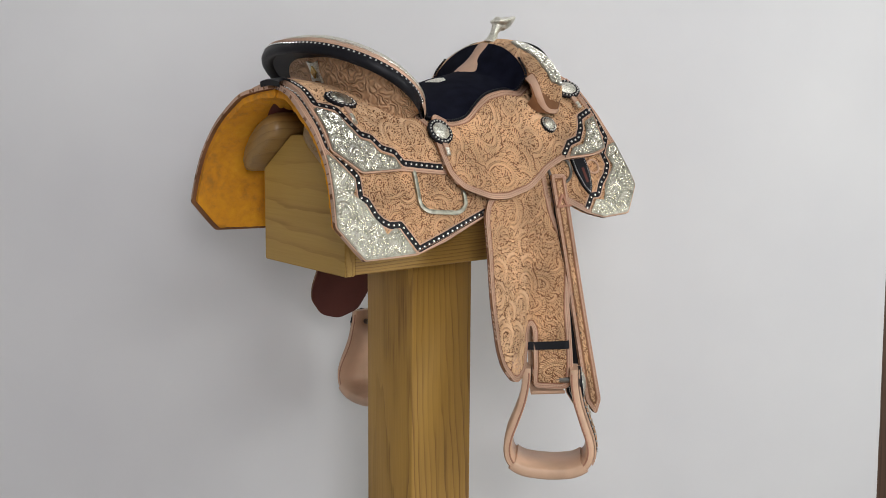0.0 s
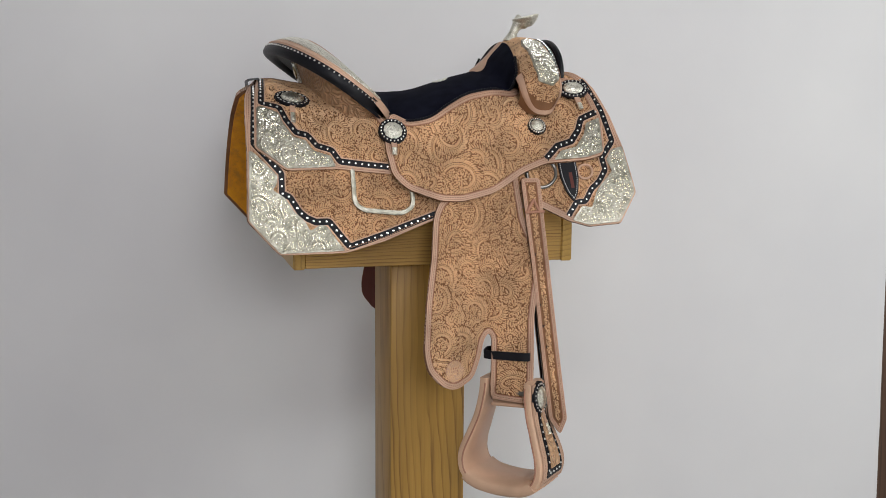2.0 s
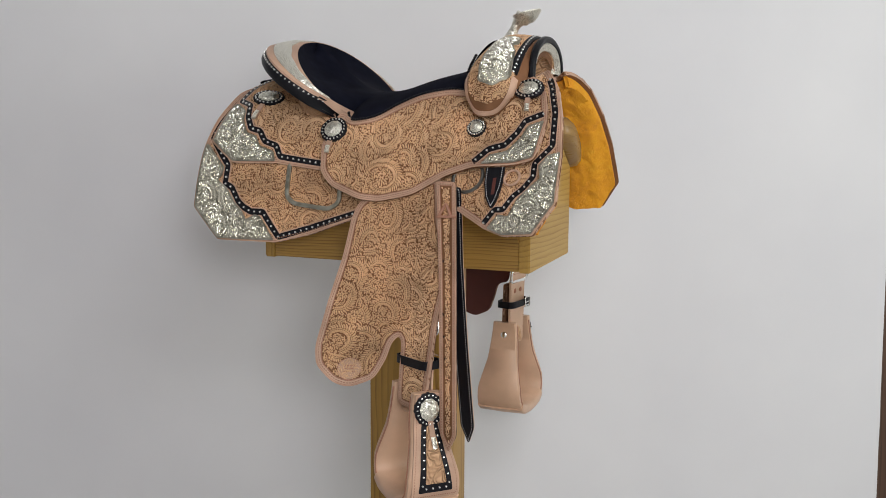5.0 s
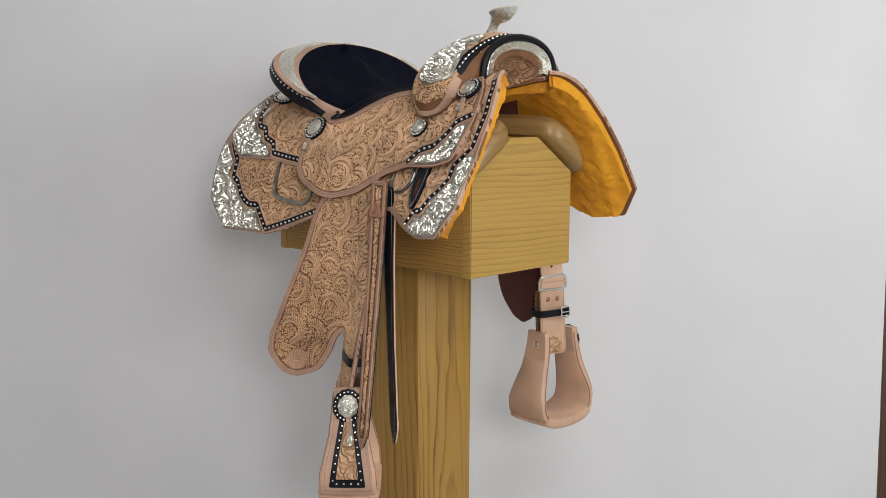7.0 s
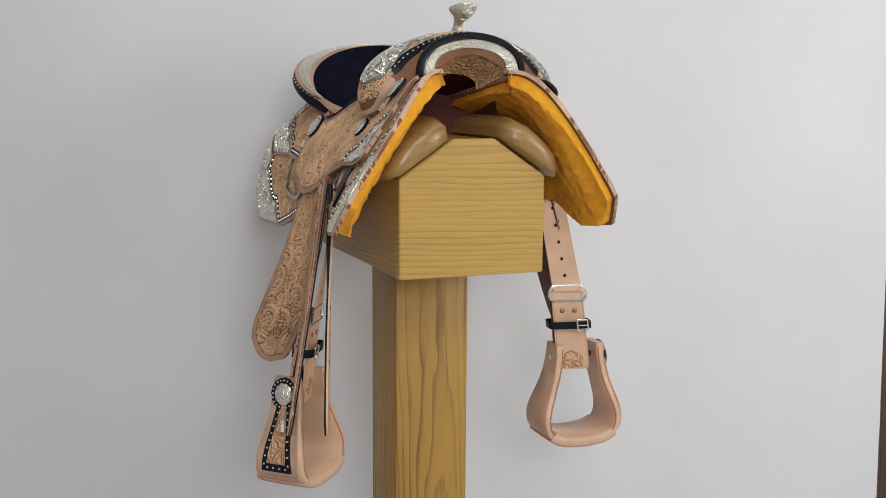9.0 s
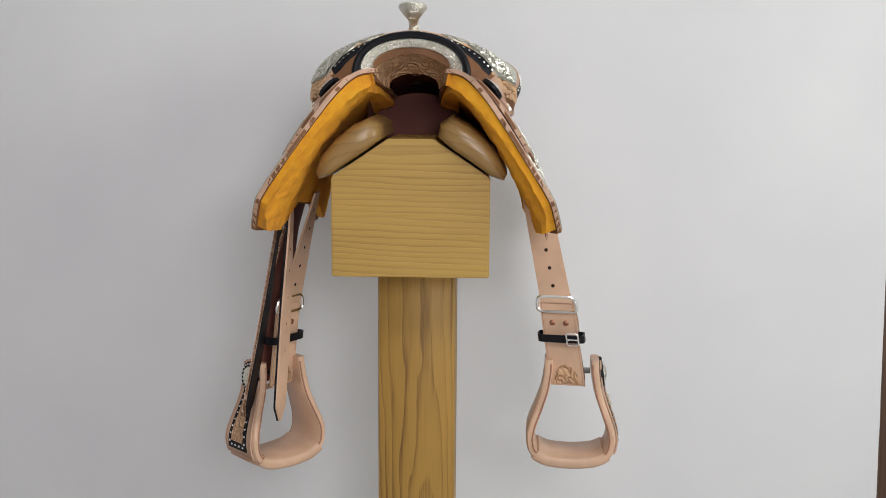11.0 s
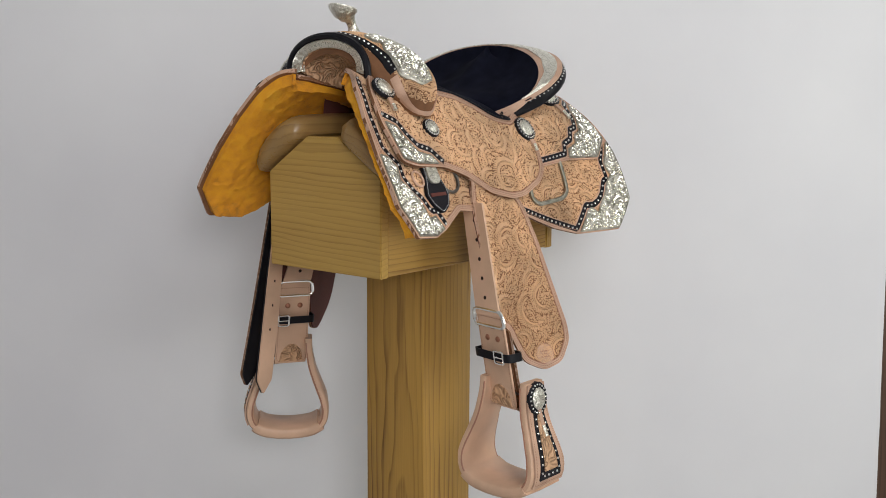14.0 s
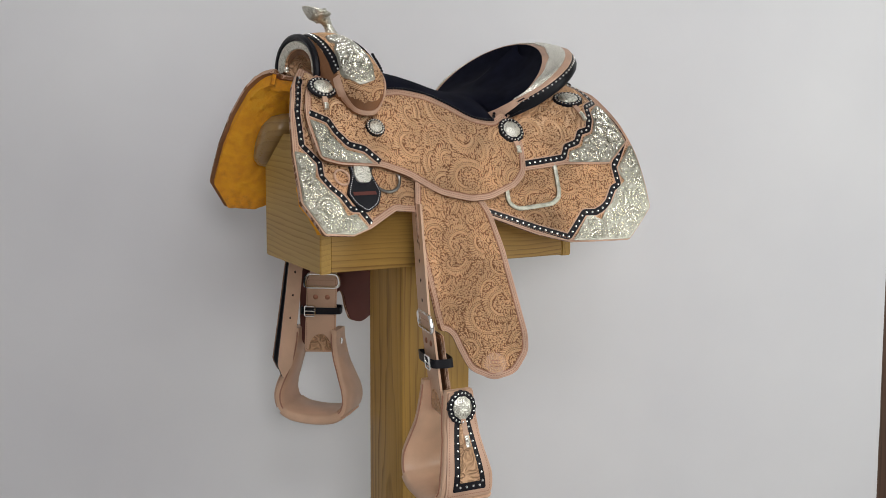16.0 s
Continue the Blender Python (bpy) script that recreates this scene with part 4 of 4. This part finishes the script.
    m = pose(.219, 0, .5005, 0, -13, 0)
    rows = []
    for r, h in ((.010, -.016), (.018, -.010), (.0255, -.001), (.0275, .003), (.0270, .005), (.022, .0055), (.008, .0045)):
        rows.append([m @ Vector((r * 1.02 * math.cos(a), r * 0.93 * math.sin(a), h)) for a in [2 * math.pi * i / 28 for i in range(28)]])
    loft(bm, rows, True, True)
    part("horn_cap", bm, SILVER, horn, "flared engraved silver cap")


fork()


# ---- tree bars that rest on the beam ----
def bars():
    sec = [(.046, .277), (.050, .300), (.070, .313), (.100, .300), (.135, .272), (.160, .243), (.172, .212), (.166, .200), (.1445, .2065), (.10, .237), (.07, .257)]
    for s in (-1, 1):
        bm = bmesh.new()
        rows = []
        cy, cz = 0.112, 0.255
        for x, k in [(-.312, .5), (-.309, .78), (-.300, .95), (-.285, 1.03), (-.2, 1.03), (0, 1), (.2, 1), (.262, .97), (.282, .88), (.293, .68), (.297, .4)]:
            rows.append([(x, s * (cy + (y - cy) * k), cz + (z - cz) * k) for y, z in sec])
        loft(bm, rows, True, True)
        bmesh.ops.subdivide_edges(bm, edges=[e for e in bm.edges], cuts=1, use_grid_fill=True, smooth=0.6)
        part("tree_bar", bm, BARWOOD, saddle, "varnished wooden tree bar", 60)


bars()


# ---- fenders, stirrup leathers, stirrups ----
NEAR_FENDER = [(.000, .170), (-.022, .156), (-.034, .130), (-.043, .060), (-.060, -.019), (-.072, -.098), (-.067, -.130), (-.038, -.161), (-.011, -.170), (.027, -.157), (.045, -.122), (.053, -.092), (.065, -.080),
               (.073, -.090), (.070, -.150), (.068, -.194), (.075, -.203), (.128, -.208), (.137, -.200), (.143, -.125), (.147, -.053), (.160, .022), (.158, .072), (.138, .125), (.128, .206)]
FAR_FENDER = [(.000, .170), (-.010, .158), (-.023, .135), (-.039, .072), (-.051, -.019), (-.058, -.079), (-.054, -.110), (-.026, -.146), (.013, -.157), (.052, -.138), (.068, -.103), (.078, -.074), (.092, -.066), (.103, -.066),
              (.109, -.040), (.130, .071), (.131, .120), (.126, .206)]


def fender(side):
    fn = (near_fender_surface if side < 0 else far_fender_surface)(side)
    poly = fillet([Vector(p) for p in (NEAR_FENDER if side < 0 else FAR_FENDER)], 0.012)
    sx, sz = (-.013, -.138) if side < 0 else (.007, -.128)
    ob = panel("fender", saddle, poly, fn, 0.0, 0.004, TOOLED, 0.0085, "tooled tan leather fender with a rounded tail", step=0.011, carved=47)
    part("lining", sheet(inset(poly, 0.001), fn, -0.0025, -0.0003, 0.014), OXBLOOD, ob, "dark red suede fender lining")
    # stamped maker's round with plain bars
    bm = bmesh.new()
    circ = [Vector((sx + .019 * math.cos(a), sz + .019 * math.sin(a))) for a in [2 * math.pi * i / 28 for i in range(28)]]
    st = part("stamp", sheet(circ, fn, 0.003, 0.0046, 0.008), EDGE, ob, "round stamped mark with unreadable bars")
    bm.free()
    bm = bmesh.new()
    for z, w in ((sz + .005, .009), (sz, .007), (sz - .005, .009)):
        ribbon(bm, [Vector((sx - w, z)), Vector((sx + w, z))], 0.0011, fn, 0.0044, 0.0051)
    ribbon(bm, circ, 0.0005, fn, 0.0044, 0.0051, True)
    part("bars", bm, CUT, st, "unreadable stamped bars")


class Frame:
    """The stirrup's own axes: c its middle, e from leg to leg outwards, d across the tread."""

    def __init__(self, c, angle, lean=(0, 0)):
        self.lean = Vector((lean[0], lean[1], 0))
        self.c = Vector((c[0], c[1], 0))
        self.e = Vector((math.cos(radians(angle)), math.sin(radians(angle)), 0))
        self.d = Vector((-self.e.y, self.e.x, 0))

    def at(self, a, b, z):
        return self.c + self.lean * (z + 0.19) + self.e * a + self.d * b + Vector((0, 0, z))


LEG = [(.0445, -.158), (.0455, -.185), (.052, -.222), (.064, -.258), (.0755, -.290), (.0785, -.315), (.071, -.337), (.050, -.350), (.025, -.3545), (0, -.356)]


def stirrup(f, side, dz):
    half = spline([(a, z, 0) for a, z in LEG], 6)
    path = [Vector((-p.x, p.y, 0)) for p in half[:-1]] + half[::-1]
    def section(i, grow=0.0, depth=0.0):
        p = path[i]
        t = (path[min(i + 1, len(path) - 1)] - path[max(i - 1, 0)]).normalized()
        n = Vector((t.y, -t.x))
        dep = float(np.interp(p.y, [-.356, -.30, -.24, -.155], [.052, .048, .034, .0255])) + depth
        th = 0.008 + grow
        out = []
        for u, v in ((-1, -.55), (-.93, -.9), (0, -1), (.93, -.9), (1, -.55), (1, .55), (.93, .9), (0, 1), (-.93, .9), (-1, .55)):
            out.append(f.at(p.x + n.x * v * th, u * dep, p.y + n.y * v * th + dz))
        return out
    n = len(path)
    bm = bmesh.new()
    loft(bm, [section(i) for i in range(n)], True, True)
    ob = part("stirrup", bm, PLAIN, saddle, "bell stirrup covered in smooth pale leather", 50)
    bm = bmesh.new()
    m = n // 2
    loft(bm, [section(i, 0.004, 0.002) for i in range(m - 17, m + 18)], True, True)
    part("tread_cover", bm, PLAIN, ob, "smooth pale leather tread wrap", 50)
    # seam welts along the edges
    for u in (-1, 1):
        bm = bmesh.new()
        tube(bm, [Vector(section(i)[0 if u < 0 else 4]) for i in range(2, n - 2)], 0.0016, 5)
        part("seam", bm, CUT, ob)
    # laced panel on the outer leg
    outer = [Vector((p.x, p.y)) for p in half]
    def face(b, z, off):
        a = float(np.interp(-z, [-q.y for q in outer], [q.x for q in outer]))
        a2 = float(np.interp(-z + 0.003, [-q.y for q in outer], [q.x for q in outer]))
        n_ = Vector((0.003, a2 - a)).normalized()
        return f.at(a + n_.x * (0.0085 + off), b, z + n_.y * (0.0085 + off) + dz)
    wid = lambda z: float(np.interp(z, [-.34, -.30, -.24, -.155], [.046, .044, .032, .0235]))
    zs = [-.160 - .172 * i / 16 for i in range(17)]
    poly = [Vector((wid(z) * 0.98, z)) for z in zs] + [Vector((-wid(z) * 0.98, z)) for z in zs[::-1]]
    pan = part("leg_panel", sheet(poly, face, 0.0, 0.003, 0.010), EDGE, ob, "stitched outer leg panel with black lacing")
    bm = bmesh.new()
    stitches(bm, dense(inset(poly, 0.004), 0.004), face, 0.0034)
    part("stitching", bm, CUT, pan)
    tri = [Vector((-.012, -.196)), Vector((.012, -.196)), Vector((.032, -.322)), Vector((-.032, -.322))]
    bk = part("black_inlay", sheet(fillet(tri, 0.003, 2), face, 0.003, 0.0042, 0.009), BLACK, pan, "black leather inlay")
    tri2 = [Vector((-.0045, -.205)), Vector((.0045, -.205)), Vector((.0195, -.309)), Vector((-.0195, -.309))]
    part("tooled_wedge", sheet(fillet(tri2, 0.002, 2), face, 0.0042, 0.0058, 0.008), TOOLED, pan, "tooled leather wedge")
    bm = bmesh.new()
    studs(bm, dense([Vector((-.0085, -.212)), Vector((-.0258, -.3155)), Vector((.0258, -.3155)), Vector((.0085, -.212))], 0.004, False), face, 0.0042, 0.0125, 0.0026)
    part("spotting", bm, CHROME, bk, "row of small silver spots")
    concho(pan, face, 0.0, -.188, 0.003, 0.027, 0.030, (0.004, -.250), "round engraved silver concho with black laced rim")
    # bolt through the inner leg
    bm = bmesh.new()
    c = f.at(-.0525, 0, -.186 + dz)
    dome(bm, c, -f.e, 0.008, 0.003, 14, 3)
    part("bolt", bm, CHROME, ob, "bright screw head")
    bm = bmesh.new()
    tube(bm, [f.at(-.042, 0, -.184 + dz), f.at(.036, 0, -.184 + dz)], 0.006, 10)
    part("cross_bar", bm, STEEL, ob, "metal bar between the stirrup legs")
    return ob


def stirrup_leather(f, side, dz, top):
    """The band that wraps the stirrup's bar, its upper strap, buckle, rivets and the black hobble strap."""
    outer, inner = (-1, 1) if side < 0 else (1, -1)
    def front(a, z, off):
        return f.at(a, outer * (0.005 + off), z + dz)
    def rear(a, z, off):
        return f.at(a, inner * (0.005 + off), z + dz)
    low = [Vector((-.033, -.070)), Vector((-.034, -.204)), Vector((-.028, -.211)), Vector((.028, -.211)), Vector((.034, -.204)), Vector((.031, -.070))]
    if side > 0:
        panel("fender_band", saddle, fillet(low, 0.006), front, 0.0, 0.004, TOOLED, 0.007, "tooled leather band round the stirrup bar", step=0.012, carved=53)
    wrap = [Vector((-.033, -.045)), Vector((-.034, -.204)), Vector((-.028, -.211)), Vector((.028, -.211)), Vector((.034, -.204)), Vector((.033, -.045))]
    ob = panel("stirrup_leather", saddle, fillet(wrap, 0.004), rear, 0.0, 0.004, PLAIN, 0, "plain pale stirrup leather with rivets")
    bm = bmesh.new()
    stitches(bm, dense(inset(fillet(wrap, 0.004), 0.003), 0.004), rear, 0.0044)
    part("stitching", bm, CUT, ob)
    bm = bmesh.new()
    rows = []
    for i in range(9):
        a = math.pi * i / 8
        rows.append([f.at(-.033 + .066 * k / 4, math.cos(a) * 0.007, -.206 - 0.008 * math.sin(a) + dz) for k in range(5)])
    loft(bm, rows)
    part("wrap", bm, PLAIN, ob, "leather wrap round the stirrup bar")
    arc = [Vector((.025 * math.cos(a), -.208 + .038 * math.sin(a))) for a in [math.pi * i / 18 for i in range(19)]]
    part("tooled_arc", sheet(arc, rear, 0.003, 0.0055, 0.008), TOOLED, ob, "half-round tooled panel")
    for a in (-.013, .013):
        bm = bmesh.new()
        dome(bm, rear(a, -.086, 0.004), rear(a, -.086, 1) - rear(a, -.086, 0), 0.0058, 0.0025, 12, 3)
        part("rivet", bm, COPPER, ob, "copper rivet")
    # buckle loop
    bm = bmesh.new()
    loop = fillet([Vector((-.039, -.064)), Vector((.039, -.064)), Vector((.035, -.034)), Vector((-.035, -.034))], 0.012, 4)
    tube(bm, [rear(p.x, p.y, 0.006) for p in loop], 0.0035, 8, True)
    part("buckle", bm, CHROME, ob, "rounded steel buckle loop")
    # upper strap to the tree
    a3, b3 = f.at(0, inner * 0.011, -.045 + dz), Vector(top)
    def strap(a, v, off):
        k = v
        c = a3.lerp(b3, k)
        e = f.e.lerp(Vector((1, 0, 0)), k).normalized() if side < 0 else f.e
        nn = e.cross(b3 - a3).normalized() * (1 if side < 0 else -1) * -1
        return c + e * a + nn * off
    bm = bmesh.new()
    loft(bm, [[strap(-w, v, -.002), strap(-w, v, .002), strap(w, v, .002), strap(w, v, -.002)] for v, w in [(i / 12, 0.030 - 0.004 * i / 12) for i in range(13)]], True, True)
    up = part("upper_strap", bm, PLAIN, ob, "plain pale strap with punched holes")
    for i in range(5):
        bm = bmesh.new()
        for o in (-.0024, .0024):
            q = strap(0, 0.16 + 0.17 * i, o)
            dome(bm, q, q - strap(0, 0.16 + 0.17 * i, 0), 0.0036, 0.0003, 10, 1)
        part("hole", bm, HOLE, up)
    # black hobble strap round everything
    bm = bmesh.new()
    rows = []
    for i in range(33):
        a = 2 * math.pi * i / 32
        ca, sa = math.cos(a), math.sin(a)
        x = 0.043 * (abs(ca) ** 0.35) * (1 if ca > 0 else -1)
        y = 0.019 * (abs(sa) ** 0.35) * (1 if sa > 0 else -1)
        rows.append([f.at(x * k, y * k2, z + dz) for k, k2, z in ((1, 1, -.123), (1.04, 1.12, -.123), (1.04, 1.12, -.108), (1, 1, -.108))])
    loft(bm, rows, True)
    hob = part("hobble_strap", bm, BLACK, ob, "black leather hobble strap")
    bm = bmesh.new()
    loop = fillet([Vector((.012, -.127)), Vector((.034, -.127)), Vector((.034, -.104)), Vector((.012, -.104))], 0.004, 3)
    tube(bm, [rear(p.x, p.y, 0.018) for p in loop], 0.0018, 6, True)
    tube(bm, [rear(.012, -.1155, .019), rear(.034, -.1155, .019)], 0.0014, 6)
    part("hobble_buckle", bm, CHROME, hob, "small steel buckle")


for s_, f_, g_, dz_, top_ in ((-1, Frame((.106, -.276), -45), Frame((.105, -.268), -31, (0, 0.10)), -0.006, (.075, -.195, .16)),
                              (1, Frame((.104, .304), 88), Frame((.109, .295), 80, (.065, -.155)), 0.004, (.125, .228, .16))):
    fender(s_)
    stirrup(f_, s_, dz_)
    stirrup_leather(g_, s_, dz_, top_)


# ---- straps in front of the near fender ----
def latigo():
    def fn(x, z, off):
        t = (0.19 - z) / 0.45
        return Vector((x, -(0.236 + 0.072 * t + off + 0.25 * max(0, x - 0.16) * t), z))
    poly = fillet([Vector(p) for p in [(.130, .200), (.166, .200), (.176, .068), (.187, -.082), (.199, -.235), (.186, -.263), (.167, -.235), (.155, -.082), (.145, .048)]], 0.006)
    ob = panel("latigo_strap", saddle, poly, fn, 0.004, 0.008, TOOLED, 0.006, "long tooled leather strap with punched holes", carved=61)
    for z, x in ((.062, .152), (-.03, .158), (-.068, .163), (-.105, .169)):
        bm = bmesh.new()
        dome(bm, fn(x, z, 0.0082), Vector((0, -1, 0)), 0.003, 0.0004, 10, 1)
        part("hole", bm, HOLE, ob)
    bm = bmesh.new()
    for a, b in (((.136, .139), (.172, .140)), ((.139, .140), (.152, .162)), ((.152, .162), (.162, .140))):
        ribbon(bm, [Vector(a), Vector(b)], 0.0022, fn, 0.008, 0.0125, False, 0.001)
    part("tie_knot", bm, CUT, ob, "tied leather lace")
    part("strap_back", sheet(inset(poly, 0.0005), fn, 0.0005, 0.0035, 0.012), BLACK, ob, "black lining of the strap")
    def under(x, z, off):
        t = (0.19 - z) / 0.45
        xc = float(np.interp(z, [-.26, -.082, .06, .19], [.199, .1795, .166, .159]))
        return Vector((x, -(0.229 + 0.024 * t + off + 0.42 * ease(t * 1.5) * (x - xc)), z))
    poly = fillet([Vector(p) for p in [(.146, .190), (.172, .190), (.180, .06), (.194, -.082), (.211, -.235), (.200, -.266), (.182, -.235), (.165, -.082), (.152, .06)]], 0.006)
    bl = part("billet_strap", sheet(poly, under, 0.0005, 0.0035, 0.012), BLACK, saddle, "black billet strap with pale stitching and plain back")
    bm = bmesh.new()
    stitches(bm, dense(inset(poly, 0.003), 0.004), under, 0.0041)
    part("stitching", bm, GREYTHREAD, bl)
    part("billet_back", sheet(inset(poly, 0.0004), under, -0.0035, 0.0, 0.012), PLAIN, bl, "plain pale back of the billet strap")
    for z in (.06, .02, -.03, -.08, -.13):
        x = float(np.interp(z, [-.235, -.082, .06, .19], [.1965, .1795, .166, .159]))
        bm = bmesh.new()
        dome(bm, under(x, z, -0.0037), Vector((0, 1, 0)), 0.003, 0.0004, 10, 1)
        part("hole", bm, HOLE, bl)
    sk = skirt_surface(-1)
    poly = fillet(on_skirt([(.213, .235), (.248, .235), (.249, .195), (.244, .170), (.235, .152), (.222, .170), (.215, .195)]), 0.006)
    kp = part("keeper", sheet(poly, sk, 0.006, 0.011, 0.01), BLACK, saddle, "black leather keeper with a slot")
    bm = bmesh.new()
    stitches(bm, dense(inset(poly, 0.003), 0.004), sk, 0.0115)
    part("stitching", bm, GREYTHREAD, kp)
    bm = bmesh.new()
    ribbon(bm, dense(on_skirt([(.234, .203), (.235, .176)]), 0.005, False), 0.003, sk, 0.011, 0.0116)
    part("slot", bm, OXBLOOD, kp)


def rings():
    for s in (-1, 1):
        fn = skirt_surface(s)
        for cx, cz, r in ((.180, .204, .028), (.264, .206, .014)):
            c = Vector((cx, vz(cx, cz)))
            bm = bmesh.new()
            tube(bm, [fn(c.x + r * math.cos(a), c.y + r * math.sin(a), 0.0065) for a in [2 * math.pi * i / 28 for i in range(28)]], 0.0032 if r > .025 else 0.0022, 8, True)
            if r > .025:
                part("rigging_dee", bm, STEEL, saddle, "round steel rigging ring")
            else:
                part("rigging_loop", bm, EDGE, saddle, "tooled leather ring edge")


def flank_keeper():
    fn = skirt_surface(1)
    poly = fillet(on_skirt([(.207, .245), (.250, .245), (.246, .210), (.262, .178), (.250, .160), (.228, .146), (.205, .158), (.195, .178), (.208, .210)]), 0.005)
    ob = part("keeper", sheet(poly, fn, 0.006, 0.011, 0.01), BLACK, saddle, "black leather keeper with silver plate and slot")
    bm = bmesh.new()
    stitches(bm, dense(inset(poly, 0.003), 0.004), fn, 0.0115)
    part("stitching", bm, GREYTHREAD, ob)
    poly = fillet(on_skirt([(.214, .230), (.240, .230), (.243, .205), (.238, .194), (.214, .194), (.210, .205)]), 0.007)
    part("keeper_plate", sheet(poly, fn, 0.011, 0.0145, 0.008), SILVER, ob, "engraved silver plate")
    bm = bmesh.new()
    ribbon(bm, dense(on_skirt([(.206, .177), (.251, .177)]), 0.005, False), 0.003, fn, 0.011, 0.0118)
    part("slot", bm, OXBLOOD, ob)


latigo()
rings()
flank_keeper()


# ---- movement: stand and saddle turn together ----
def motions():
    turn = [(0.0, 37.7), (0.5, 31.9), (1.0, 25.9), (1.5, 19.95), (2.0, 14.1), (2.5, 8.15), (3.0, 2.05), (3.5, -4.15), (4.0, -10.35), (5.25, -25.1), (6.5, -39.8), (7.0, -45.7), (7.5, -51.6), (8.0, -57.5), (8.5, -63.35),
            (9.0, -69.35), (10.25, -84.4), (11.5, -99.5), (12.0, -105.65), (12.5, -111.7), (13.0, -117.8), (13.5, -123.8), (14.0, -129.8), (14.5, -135.7), (15.0, -141.55), (15.5, -147.2), (16.0, -152.4)]
    walk(stand, [(t, pose(0, 0, 0, rz=a)) for t, a in turn])
    walk(saddle, [(t, pose(0, 0, BASE, rz=a)) for t, a in turn])


motions()
